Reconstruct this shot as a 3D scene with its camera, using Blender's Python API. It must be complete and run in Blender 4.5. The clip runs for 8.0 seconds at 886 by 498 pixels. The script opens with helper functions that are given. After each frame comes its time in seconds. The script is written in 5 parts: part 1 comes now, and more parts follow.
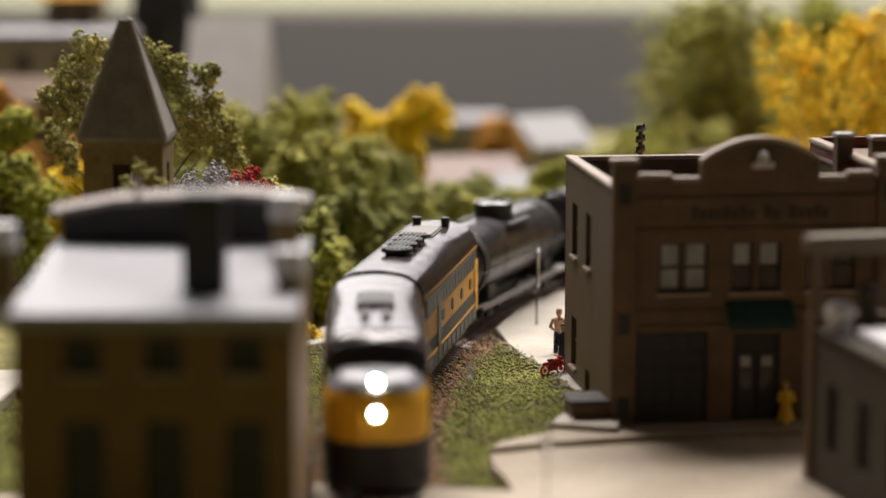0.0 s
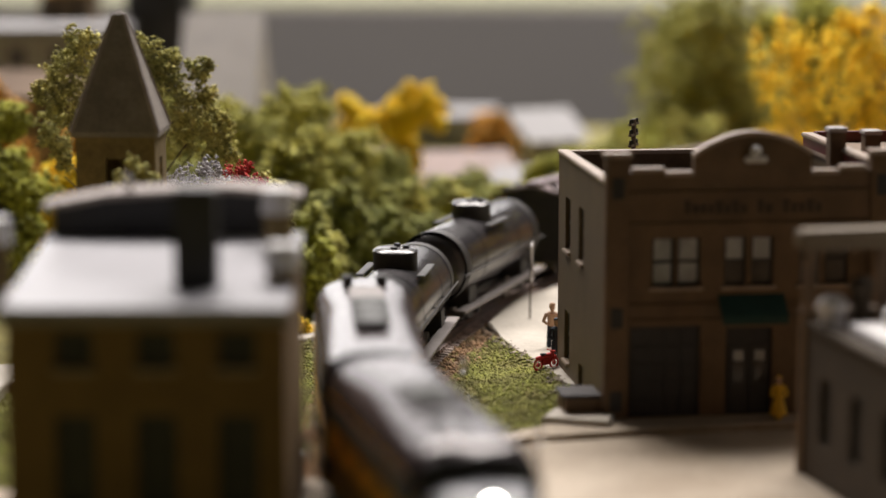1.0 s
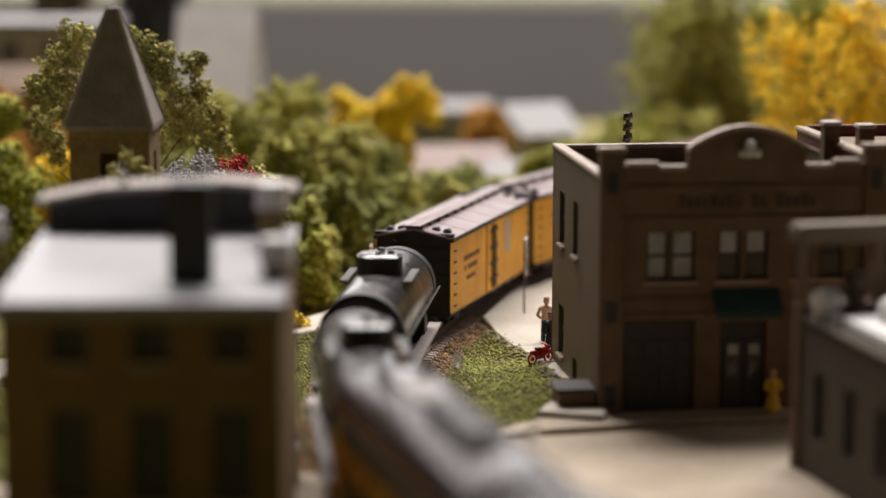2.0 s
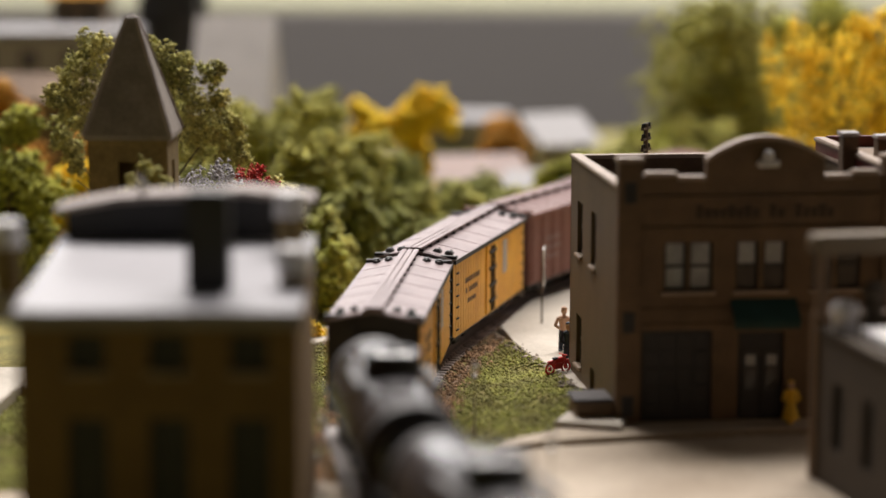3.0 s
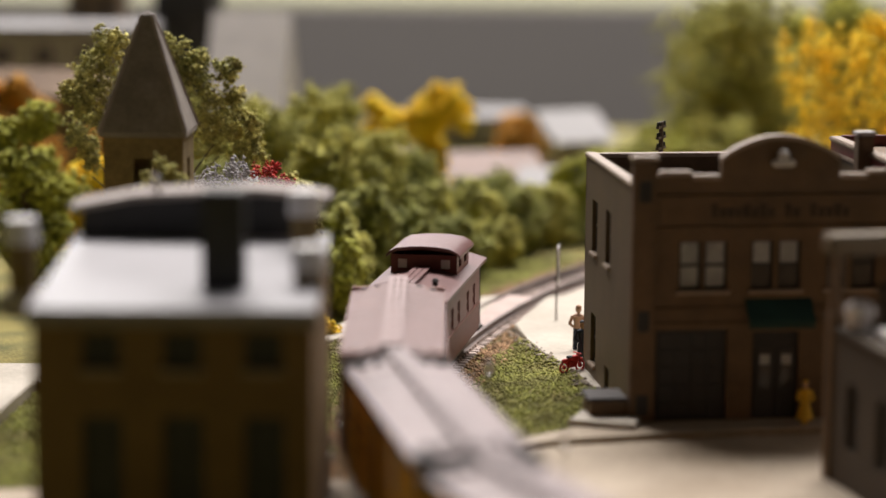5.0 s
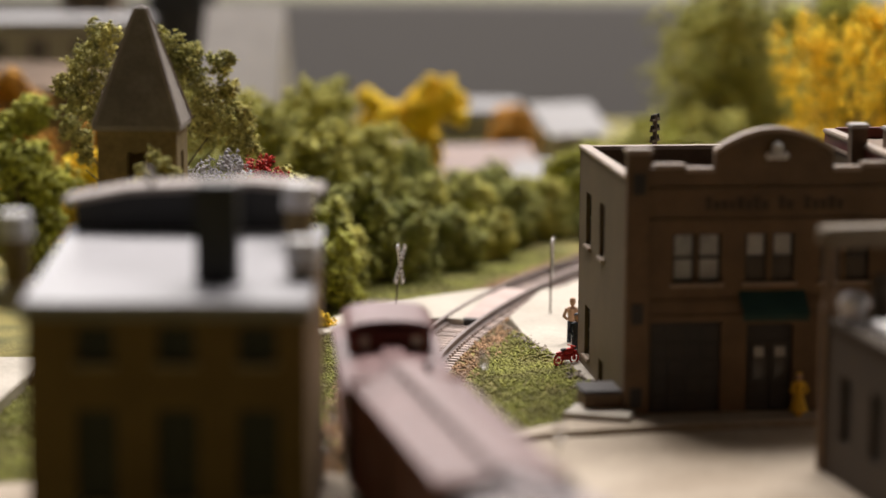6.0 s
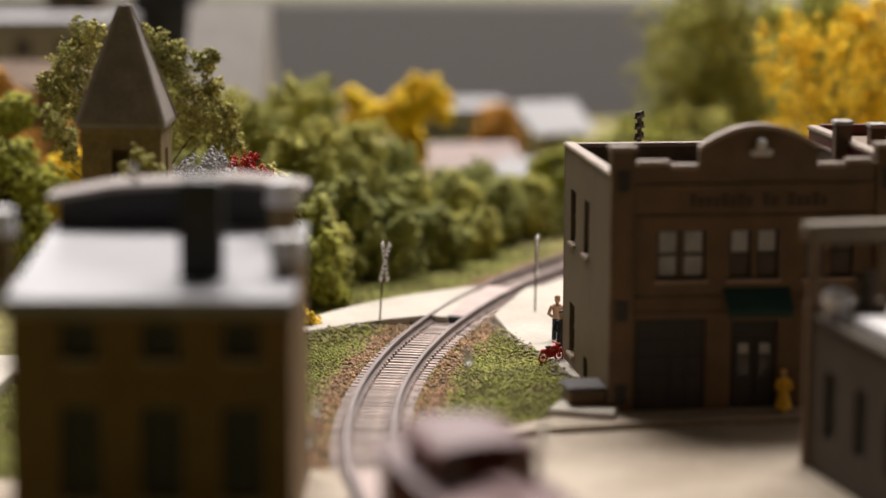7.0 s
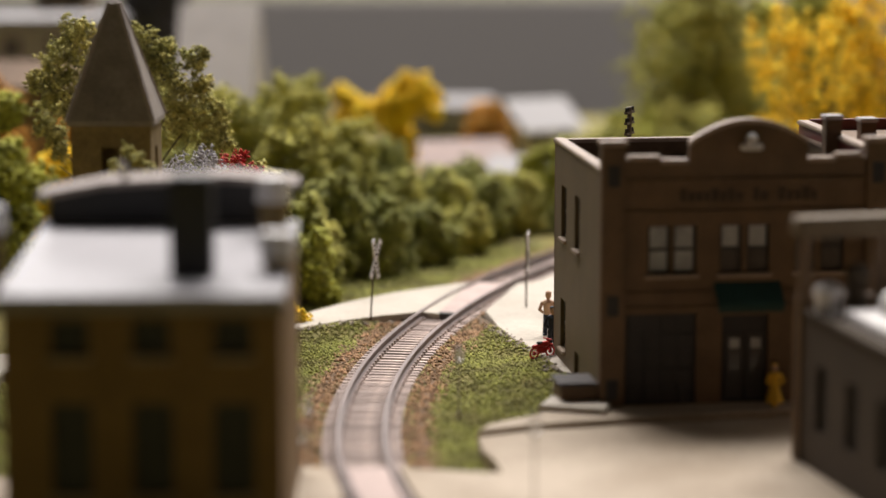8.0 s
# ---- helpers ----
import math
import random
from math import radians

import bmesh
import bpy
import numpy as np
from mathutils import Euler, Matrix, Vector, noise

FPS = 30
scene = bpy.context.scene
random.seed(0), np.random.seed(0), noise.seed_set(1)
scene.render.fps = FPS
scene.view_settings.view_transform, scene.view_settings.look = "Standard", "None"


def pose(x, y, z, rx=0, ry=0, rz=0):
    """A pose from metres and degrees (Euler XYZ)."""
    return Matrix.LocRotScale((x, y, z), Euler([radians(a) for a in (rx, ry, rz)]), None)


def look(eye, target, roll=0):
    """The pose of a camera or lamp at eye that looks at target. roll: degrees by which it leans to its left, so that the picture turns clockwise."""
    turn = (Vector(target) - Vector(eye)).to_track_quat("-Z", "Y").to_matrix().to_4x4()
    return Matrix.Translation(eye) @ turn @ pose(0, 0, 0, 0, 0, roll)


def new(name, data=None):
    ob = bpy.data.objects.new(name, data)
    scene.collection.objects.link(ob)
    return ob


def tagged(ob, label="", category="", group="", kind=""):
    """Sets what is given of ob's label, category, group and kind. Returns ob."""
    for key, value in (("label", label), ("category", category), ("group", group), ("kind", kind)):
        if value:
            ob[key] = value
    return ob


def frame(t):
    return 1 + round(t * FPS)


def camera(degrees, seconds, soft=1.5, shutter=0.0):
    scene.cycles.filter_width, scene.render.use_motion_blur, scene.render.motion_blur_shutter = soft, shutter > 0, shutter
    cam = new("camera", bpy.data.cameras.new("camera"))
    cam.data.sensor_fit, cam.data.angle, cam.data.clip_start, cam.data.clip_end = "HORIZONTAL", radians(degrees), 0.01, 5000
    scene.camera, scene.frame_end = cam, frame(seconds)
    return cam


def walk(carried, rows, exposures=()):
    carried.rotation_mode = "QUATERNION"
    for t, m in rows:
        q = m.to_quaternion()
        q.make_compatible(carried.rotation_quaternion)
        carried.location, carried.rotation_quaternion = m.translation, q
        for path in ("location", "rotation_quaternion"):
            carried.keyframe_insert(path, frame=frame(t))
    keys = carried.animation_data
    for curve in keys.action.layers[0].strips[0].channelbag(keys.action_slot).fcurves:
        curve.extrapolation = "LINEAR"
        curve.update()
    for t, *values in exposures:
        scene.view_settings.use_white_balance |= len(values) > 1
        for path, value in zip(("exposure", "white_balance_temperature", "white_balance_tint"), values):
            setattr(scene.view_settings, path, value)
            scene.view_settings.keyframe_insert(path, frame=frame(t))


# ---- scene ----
# The camera: a long macro lens, hand-held, that sways a little on one spot.
cam = camera(20.9, 8.0, shutter=0.4)
cam.data.dof.use_dof = True
cam.data.dof.focus_distance = 0.541
cam.data.dof.aperture_fstop = 8.9
cam.data.dof.aperture_blades = 0
EYE_Z, TILT = 108.99, 9.3
SWAY = [  # seconds, yaw, nod, lean (degrees), sidestep, rise (mm)
    (0.0, 0.175, -0.334, -0.1, -0.82, 0.69), (0.5, 0.214, -0.352, -0.208, -0.24, 0.86),
    (1.0, 0.074, -0.202, -0.108, -0.22, 0.66), (2.5, -0.12, -0.055, -0.133, -0.57, 0.68),
    (3.0, 0.345, -0.296, -0.177, -0.4, 0.64), (3.5, 0.305, -0.236, -0.204, 0.13, 0.85),
    (4.0, 0.344, -0.192, -0.282, -0.32, 1.04), (4.5, 0.726, -0.226, -0.368, -0.49, 1.2),
    (6.0, 0.563, -0.006, -0.26, -0.31, 1.32), (6.5, 0.492, 0.005, -0.258, 0.25, 1.0),
    (7.0, 0.226, -0.02, -0.239, 0.0, 0.63), (7.5, 0.204, -0.111, -0.124, -0.09, -0.29),
    (8.0, 0.0, 0.0, 0.0, 0.0, 0.0)]


def eye_pose(yaw, nod, lean, dx, dz):
    m = pose(dx * 0.001, 0, (EYE_Z + dz) * 0.001, 0, 0, yaw) @ pose(0, 0, 0, 90 - TILT - nod, 0, 0)
    return m @ pose(0, 0, 0, 0, 0, -lean)


walk(cam, [(t, eye_pose(*v)) for t, *v in SWAY])

# ---- light: a hall with a ceiling lamp beyond the layout, and an added side fill ----
world = bpy.data.worlds.new("hall_air")
scene.world = world
world.use_nodes = True
world.node_tree.nodes["Background"].inputs[0].default_value = (0.75, 0.72, 0.72, 1)
world.node_tree.nodes["Background"].inputs[1].default_value = 0.05
scene.view_settings.exposure = 0.0


def area_lamp(name, eye, target, w, d, power, colour):
    data = bpy.data.lights.new(name, "AREA")
    data.shape, data.size, data.size_y, data.energy, data.color = "RECTANGLE", w, d, power, colour
    ob = new(name, data)
    ob.matrix_world = look(eye, target)
    return ob


area_lamp("ceiling_lamp_far", (0.02, 1.36, 1.22), (0, 0.52, 0), 1.5, 0.52, 58, (1.0, 0.93, 0.88))
area_lamp("tall_hall_window", (-0.8, 5.9, 1.05), (-0.5, 0.5, 0.0), 3.6, 1.2, 58, (1.0, 0.96, 0.95))
# weak fill added on the right to brighten the cars' right sides
area_lamp("side_fill_light", (1.6, 0.78, 0.95), (0.0, 0.55, 0), 0.5, 0.5, 2.2, (1.0, 0.93, 0.86))

# ---- materials ----
MM = 0.001


def paint(name, colour, rough=0.7, vary=0.25, grain=1.0, bump=0.3, metal=0.0, island=0.0, second=None, patch=6.0,
          coat=0.0, random_ob=0.0):
    """A procedural surface: colour, fine grain (mm), broad patches (mm) and a relief."""
    m = bpy.data.materials.new(name)
    m.use_nodes = True
    nt = m.node_tree
    b = nt.nodes["Principled BSDF"]
    link = nt.links.new
    co = nt.nodes.new("ShaderNodeTexCoord")
    n1 = nt.nodes.new("ShaderNodeTexNoise")
    n1.inputs["Scale"].default_value, n1.inputs["Detail"].default_value = 1000 / grain, 3
    n2 = nt.nodes.new("ShaderNodeTexNoise")
    n2.inputs["Scale"].default_value, n2.inputs["Detail"].default_value = 1000 / patch, 2
    for n in (n1, n2):
        link(co.outputs["Object"], n.inputs["Vector"])
    r = nt.nodes.new("ShaderNodeValToRGB")
    c2 = second or tuple(c * (1 - vary) for c in colour)
    r.color_ramp.elements[0].position, r.color_ramp.elements[1].position = 0.35, 0.65
    r.color_ramp.elements[0].color, r.color_ramp.elements[1].color = (*c2, 1), (*colour, 1)
    link(n2.outputs["Fac"], r.inputs["Fac"])
    hsv = nt.nodes.new("ShaderNodeHueSaturation")
    mr = nt.nodes.new("ShaderNodeMapRange")
    mr.inputs["From Min"].default_value, mr.inputs["From Max"].default_value = 0.3, 0.7
    mr.inputs["To Min"].default_value, mr.inputs["To Max"].default_value = 1 - vary * 0.6, 1 + vary * 0.6
    link(n1.outputs["Fac"], mr.inputs["Value"])
    value = mr.outputs["Result"]
    if island or random_ob:
        g = nt.nodes.new("ShaderNodeNewGeometry" if island else "ShaderNodeObjectInfo")
        m2 = nt.nodes.new("ShaderNodeMapRange")
        k = island or random_ob
        m2.inputs["To Min"].default_value, m2.inputs["To Max"].default_value = 1 - k, 1 + k
        link(g.outputs["Random Per Island" if island else "Random"], m2.inputs["Value"])
        mu = nt.nodes.new("ShaderNodeMath")
        mu.operation = "MULTIPLY"
        link(value, mu.inputs[0])
        link(m2.outputs["Result"], mu.inputs[1])
        value = mu.outputs[0]
    link(value, hsv.inputs["Value"])
    link(r.outputs["Color"], hsv.inputs["Color"])
    link(hsv.outputs["Color"], b.inputs["Base Color"])
    b.inputs["Roughness"].default_value, b.inputs["Metallic"].default_value = rough, metal
    if coat:
        b.inputs["Coat Weight"].default_value, b.inputs["Coat Roughness"].default_value = coat, 0.25
    if bump:
        bp = nt.nodes.new("ShaderNodeBump")
        bp.inputs["Strength"].default_value, bp.inputs["Distance"].default_value = bump, grain * 0.0004
        link(n1.outputs["Fac"], bp.inputs["Height"])
        link(bp.outputs["Normal"], b.inputs["Normal"])
    return m


def glow(name, colour, power):
    m = bpy.data.materials.new(name)
    m.use_nodes = True
    b = m.node_tree.nodes["Principled BSDF"]
    b.inputs["Emission Color"].default_value, b.inputs["Emission Strength"].default_value = (*colour, 1), power
    return m


def clear_glass(name):
    m = bpy.data.materials.new(name)
    m.use_nodes = True
    b = m.node_tree.nodes["Principled BSDF"]
    b.inputs["Transmission Weight"].default_value, b.inputs["Roughness"].default_value = 0.85, 0.2
    b.inputs["Base Color"].default_value = (0.92, 0.9, 0.88, 1)
    return m


M = dict(
    turf=paint("turf", (0.26, 0.22, 0.065), 0.95, 0.5, 0.8, 1.0, second=(0.11, 0.105, 0.03), patch=14),
    tuft=paint("tuft", (0.28, 0.29, 0.065), 0.95, 0.3, 0.7, 0.4, island=0.4, second=(0.19, 0.175, 0.05), patch=10),
    soil=paint("soil", (0.28, 0.19, 0.12), 0.95, 0.4, 0.8, 0.8, second=(0.10, 0.06, 0.03), patch=8),
    stone=paint("ballast_stone", (0.36, 0.21, 0.11), 0.9, 0.3, 0.6, 0.4, island=0.55, second=(0.28, 0.18, 0.1), patch=9),
    concrete=paint("concrete", (0.50, 0.455, 0.39), 0.8, 0.12, 1.5, 0.35, second=(0.42, 0.38, 0.32), patch=22),
    street=paint("street_concrete", (0.45, 0.375, 0.29), 0.8, 0.14, 1.5, 0.35, second=(0.31, 0.245, 0.175), patch=30),
    plank=paint("crossing_deck", (0.5, 0.39, 0.36), 0.8, 0.15, 1.2, 0.3, patch=8),
    rubble=paint("rubble", (0.30, 0.25, 0.2), 0.9, 0.3, 0.6, 0.5, island=0.4, patch=5),
    tie=paint("tie", (0.50, 0.40, 0.365), 0.8, 0.3, 0.6, 0.4, random_ob=0.3, patch=3),
    rail=paint("rail_steel", (0.2, 0.155, 0.145), 0.5, 0.25, 0.8, 0.15, metal=0.25, patch=10),
    brown=paint("station_brick", (0.145, 0.086, 0.041), 0.62, 0.2, 0.7, 0.35, second=(0.107, 0.062, 0.029), patch=7),
    # tanwall: same plastic as the front, its tone set for the side's light
    tanwall=paint("station_side", (0.128, 0.087, 0.042), 0.62, 0.15, 0.8, 0.3, patch=9),
    coping=paint("coping", (0.33, 0.25, 0.19), 0.45, 0.15, 1.0, 0.2, patch=8),
    dark=paint("dark_trim", (0.02, 0.018, 0.018), 0.5, 0.3, 1.0, 0.1, patch=6),
    tar=paint("tar_roof", (0.05, 0.04, 0.04), 0.7, 0.3, 1.2, 0.4, patch=9),
    door=paint("garage_door", (0.034, 0.031, 0.031), 0.55, 0.2, 1.0, 0.2, patch=8),
    # pane: grey base colour stands in for the light on the glass
    pane=paint("pale_lit_pane", (0.40, 0.41, 0.41), 0.12, 0.2, 2.0, 0.05, patch=6),
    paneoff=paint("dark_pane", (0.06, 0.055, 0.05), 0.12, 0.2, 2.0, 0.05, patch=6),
    awning=paint("awning_cloth", (0.012, 0.055, 0.05), 0.8, 0.2, 0.8, 0.3, patch=5),
    sign=paint("sign_lettering", (0.06, 0.036, 0.02), 0.7, 0.2, 1.0, 0.1, patch=4),
    white=paint("white_paint", (0.72, 0.70, 0.70), 0.5, 0.1, 1.2, 0.15, patch=8),
    ybrick=paint("yellow_brick", (0.195, 0.115, 0.038), 0.75, 0.18, 0.8, 0.35, second=(0.165, 0.095, 0.03), patch=9),
    wroof=paint("pale_roof", (0.36, 0.355, 0.385), 0.4, 0.08, 1.5, 0.2, patch=14),
    gtrim=paint("grey_trim", (0.42, 0.39, 0.375), 0.55, 0.12, 1.0, 0.2, patch=8),
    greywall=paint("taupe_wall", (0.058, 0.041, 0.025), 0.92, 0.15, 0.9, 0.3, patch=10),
    spire=paint("spire_slate", (0.28, 0.245, 0.22), 0.75, 0.2, 0.9, 0.5, second=(0.22, 0.19, 0.17), patch=5),
    spire_edge=paint("spire_edge", (0.36, 0.31, 0.29), 0.7, 0.15, 0.9, 0.3, patch=5),
    churchwall=paint("church_stone", (0.24, 0.17, 0.07), 0.85, 0.25, 0.8, 0.4, patch=6),
    bark=paint("bark", (0.12, 0.08, 0.05), 0.9, 0.3, 0.6, 0.5, patch=4),
    leaf=paint("olive_foliage", (0.52, 0.46, 0.15), 0.9, 0.3, 0.7, 0.6, island=0.55, second=(0.33, 0.32, 0.10), patch=9),
    hedge=paint("hedge_foliage", (0.5, 0.465, 0.115), 0.9, 0.25, 0.9, 0.6, island=0.45, second=(0.32, 0.32, 0.085), patch=16),
    deep=paint("deep_green_foliage", (0.31, 0.31, 0.085), 0.9, 0.25, 0.9, 0.6, island=0.45, second=(0.23, 0.245, 0.07), patch=14),
    lime=paint("lime_foliage", (0.42, 0.41, 0.07), 0.9, 0.25, 0.9, 0.5, island=0.45, second=(0.3, 0.31, 0.05), patch=14),
    yellow_leaf=paint("yellow_foliage", (0.95, 0.70, 0.045), 0.9, 0.2, 0.9, 0.4, island=0.35, second=(0.88, 0.6, 0.03), patch=12),
    orange_leaf=paint("orange_foliage", (0.55, 0.26, 0.03), 0.9, 0.3, 0.9, 0.4, island=0.4, second=(0.4, 0.2, 0.02), patch=12),
    red_leaf=paint("red_flowers", (0.5, 0.03, 0.02), 0.8, 0.3, 0.6, 0.3, island=0.4, patch=4),
    grey_leaf=paint("grey_flowers", (0.45, 0.43, 0.45), 0.9, 0.2, 0.6, 0.3, island=0.3, patch=4),
    silver=paint("loco_roof", (0.06, 0.043, 0.046), 0.26, 0.12, 1.4, 0.12, metal=0.15, second=(0.045, 0.032, 0.035), patch=12, coat=0.1),
    green_grey=paint("loco_grey", (0.055, 0.057, 0.045), 0.5, 0.15, 1.2, 0.15, patch=8),
    ltgrey=paint("nose_grey", (0.25, 0.255, 0.285), 0.4, 0.1, 1.2, 0.1, patch=8),
    stripe=paint("loco_yellow", (0.85, 0.46, 0.02), 0.45, 0.1, 1.2, 0.1, second=(0.78, 0.4, 0.015), patch=8),
    black=paint("black_underframe", (0.022, 0.018, 0.017), 0.6, 0.3, 0.8, 0.3, patch=4),
    tank=paint("tank_black", (0.04, 0.036, 0.039), 0.27, 0.15, 1.4, 0.12, patch=14, coat=0.15),
    steel=paint("wheel_steel", (0.25, 0.22, 0.2), 0.4, 0.2, 1.0, 0.1, metal=0.7, patch=3),
    frame=paint("walkway_grey", (0.24, 0.21, 0.2), 0.55, 0.15, 1.0, 0.15, patch=5),
    reefer=paint("reefer_yellow", (0.85, 0.43, 0.03), 0.55, 0.1, 1.0, 0.2, second=(0.7, 0.32, 0.025), patch=10),
    croof=paint("car_roof", (0.25, 0.19, 0.195), 0.42, 0.12, 1.2, 0.2, second=(0.31, 0.24, 0.245), patch=10),
    maroon=paint("boxcar_red", (0.2, 0.07, 0.05), 0.6, 0.15, 1.0, 0.25, second=(0.19, 0.07, 0.05), patch=9),
    mroof=paint("boxcar_roof", (0.25, 0.15, 0.145), 0.45, 0.12, 1.2, 0.2, patch=9),
    cab=paint("caboose_red", (0.175, 0.036, 0.03), 0.5, 0.15, 1.0, 0.2, second=(0.14, 0.03, 0.026), patch=9),
    cabroof=paint("caboose_roof", (0.15, 0.062, 0.062), 0.42, 0.12, 1.2, 0.2, patch=9),
    letter=paint("car_lettering", (0.12, 0.06, 0.02), 0.7, 0.2, 0.8, 0.1, patch=3),
    post=paint("post_steel", (0.12, 0.09, 0.075), 0.6, 0.2, 0.8, 0.2, patch=3),
    red=paint("red_enamel", (0.6, 0.03, 0.03), 0.35, 0.15, 0.8, 0.1, patch=2),
    skin=paint("figure_skin", (0.55, 0.35, 0.24), 0.7, 0.1, 0.8, 0.1, patch=3),
    navy=paint("navy_cloth", (0.015, 0.025, 0.045), 0.7, 0.2, 0.8, 0.2, patch=3),
    ydress=paint("yellow_dress", (0.75, 0.45, 0.02), 0.6, 0.15, 0.8, 0.2, patch=3),
    cloth=paint("pale_cloth", (0.5, 0.5, 0.34), 0.9, 0.1, 4.0, 0.2, patch=120),
    fascia=paint("grey_fascia", (0.265, 0.25, 0.24), 0.9, 0.05, 6.0, 0.1, patch=200),
    hallwall=paint("hall_wall", (0.15, 0.145, 0.13), 0.9, 0.05, 20.0, 0.1, patch=400),
    carpet=paint("carpet", (0.09, 0.08, 0.075), 0.95, 0.15, 6.0, 0.3, patch=300),
    pinkroof=paint("pale_red_roof", (0.25, 0.185, 0.17), 0.7, 0.15, 2.0, 0.2, patch=20),
    bluegrey=paint("blue_grey_roof", (0.24, 0.232, 0.24), 0.6, 0.1, 2.0, 0.2, patch=20),
    hill=paint("brown_hill", (0.19, 0.135, 0.095), 0.95, 0.4, 2.0, 0.6, second=(0.13, 0.09, 0.065), patch=25),
    lamp_on=glow("headlight_glow", (1.0, 0.93, 0.78), 90.0),
    glass=clear_glass("glass_globe"),
)


# ---- mesh tools (all lengths in millimetres) ----
def part(name, bm, material, parent=None, label="", smooth=False):
    """Links a bmesh drawn in millimetres as one mesh object."""
    bmesh.ops.recalc_face_normals(bm, faces=bm.faces)
    bmesh.ops.scale(bm, vec=(MM, MM, MM), verts=bm.verts)
    me = bpy.data.meshes.new(name)
    bm.to_mesh(me)
    bm.free()
    return mesh_part(name, me, material, parent, label, smooth)


def mesh_part(name, me, material, parent=None, label="", smooth=False):
    if material and not me.materials:
        me.materials.append(material)
    if smooth:
        me.polygons.foreach_set("use_smooth", [True] * len(me.polygons))
        me.set_sharp_from_angle(angle=radians(40))
    ob = new(name, me)
    if parent:
        ob.parent = parent
    if label:
        tagged(ob, label)
    return ob


def thing(name, label, category, m=None, group="", kind=""):
    ob = new(name)
    ob.empty_display_size = 0.01
    if m:
        ob.matrix_basis = m
    return tagged(ob, label, category, group, kind)


def at(x, y, z=0, rz=0, rx=0, ry=0):
    return pose(x * MM, y * MM, z * MM, rx, ry, rz)


def box(bm, x0, y0, z0, x1, y1, z1, bevel=0.0, m=None):
    r = bmesh.ops.create_cube(bm, size=1)
    vs = r["verts"]
    bmesh.ops.scale(bm, vec=(abs(x1 - x0), abs(y1 - y0), abs(z1 - z0)), verts=vs)
    bmesh.ops.translate(bm, vec=((x0 + x1) / 2, (y0 + y1) / 2, (z0 + z1) / 2), verts=vs)
    if bevel:
        es = list({e for v in vs for e in v.link_edges})
        vs = list({v for f in bmesh.ops.bevel(bm, geom=es, offset=bevel, segments=2, affect="EDGES")["faces"] for v in f.verts} | {v for v in vs if v.is_valid})
    if m:
        bmesh.ops.transform(bm, matrix=m, verts=vs)
    return bm


def rod(bm, a, b, r0, r1=None, seg=10):
    a, b = Vector(a), Vector(b)
    d = b - a
    m = Matrix.Translation((a + b) / 2) @ d.to_track_quat("Z", "Y").to_matrix().to_4x4()
    bmesh.ops.create_cone(bm, cap_ends=True, segments=seg, radius1=r0, radius2=r0 if r1 is None else r1, depth=d.length, matrix=m)
    return bm


def ball(bm, c, r, sx=1, sy=1, sz=1, sub=2):
    bmesh.ops.create_icosphere(bm, subdivisions=sub, radius=r, matrix=Matrix.Translation(c) @ Matrix.Diagonal((sx, sy, sz, 1)))
    return bm


def prism(bm, outline, depth, plane="xz", offset=0.0):
    """An outline (a, b) pushed through depth along the third axis."""
    def place(a, b, c):
        return {"xz": (a, c, b), "yz": (c, a, b), "xy": (a, b, c)}[plane]
    v0 = [bm.verts.new(place(a, b, offset)) for a, b in outline]
    v1 = [bm.verts.new(place(a, b, offset + depth)) for a, b in outline]
    n = len(outline)
    bm.faces.new(v0)
    bm.faces.new(v1)
    for i in range(n):
        bm.faces.new((v0[i], v0[(i + 1) % n], v1[(i + 1) % n], v1[i]))
    return bm


def loft(bm, rings, closed=False, caps=False):
    rows = [[bm.verts.new(p) for p in ring] for ring in rings]
    n = len(rows[0])
    for a, b in zip(rows, rows[1:]):
        for i in range(n if closed else n - 1):
            bm.faces.new((a[i], a[(i + 1) % n], b[(i + 1) % n], b[i]))
    if caps:
        bm.faces.new(rows[0])
        bm.faces.new(rows[-1])
    return bm


CRUMB_V = np.array([(1, 0, 0), (-1, 0, 0), (0, 1, 0), (0, -1, 0), (0, 0, 1), (0, 0, -1)], float)
CRUMB_F = np.array([(0, 2, 4), (2, 1, 4), (1, 3, 4), (3, 0, 4), (2, 0, 5), (1, 2, 5), (3, 1, 5), (0, 3, 5)])


def crumbs(name, points, sizes, rng, flat=1.0, rough=0.35):
    """One mesh of many uneven crumbs (foam leaves, stones, tufts) round the points, in mm."""
    n = len(points)
    v = CRUMB_V[None] * (1 + rng.uniform(-rough, rough, (n, 6, 1))) + rng.uniform(-rough, rough, (n, 6, 3)) * 0.5
    v = v * rng.uniform(0.65, 1.35, (n, 1, 3))
    a = rng.uniform(0, 6.283, n)
    c, s = np.cos(a)[:, None], np.sin(a)[:, None]
    v = np.stack([v[..., 0] * c - v[..., 1] * s, v[..., 0] * s + v[..., 1] * c, v[..., 2] * flat], -1)
    v = v * np.asarray(sizes)[:, None, None] + np.asarray(points)[:, None]
    f = CRUMB_F[None] + (np.arange(n) * 6)[:, None, None]
    me = bpy.data.meshes.new(name)
    me.vertices.add(n * 6)
    me.vertices.foreach_set("co", (v.reshape(-1) * MM))
    me.loops.add(n * 24)
    me.loops.foreach_set("vertex_index", f.reshape(-1))
    me.polygons.add(n * 8)
    me.polygons.foreach_set("loop_start", np.arange(n * 8) * 3)
    me.update(calc_edges=True)
    return me


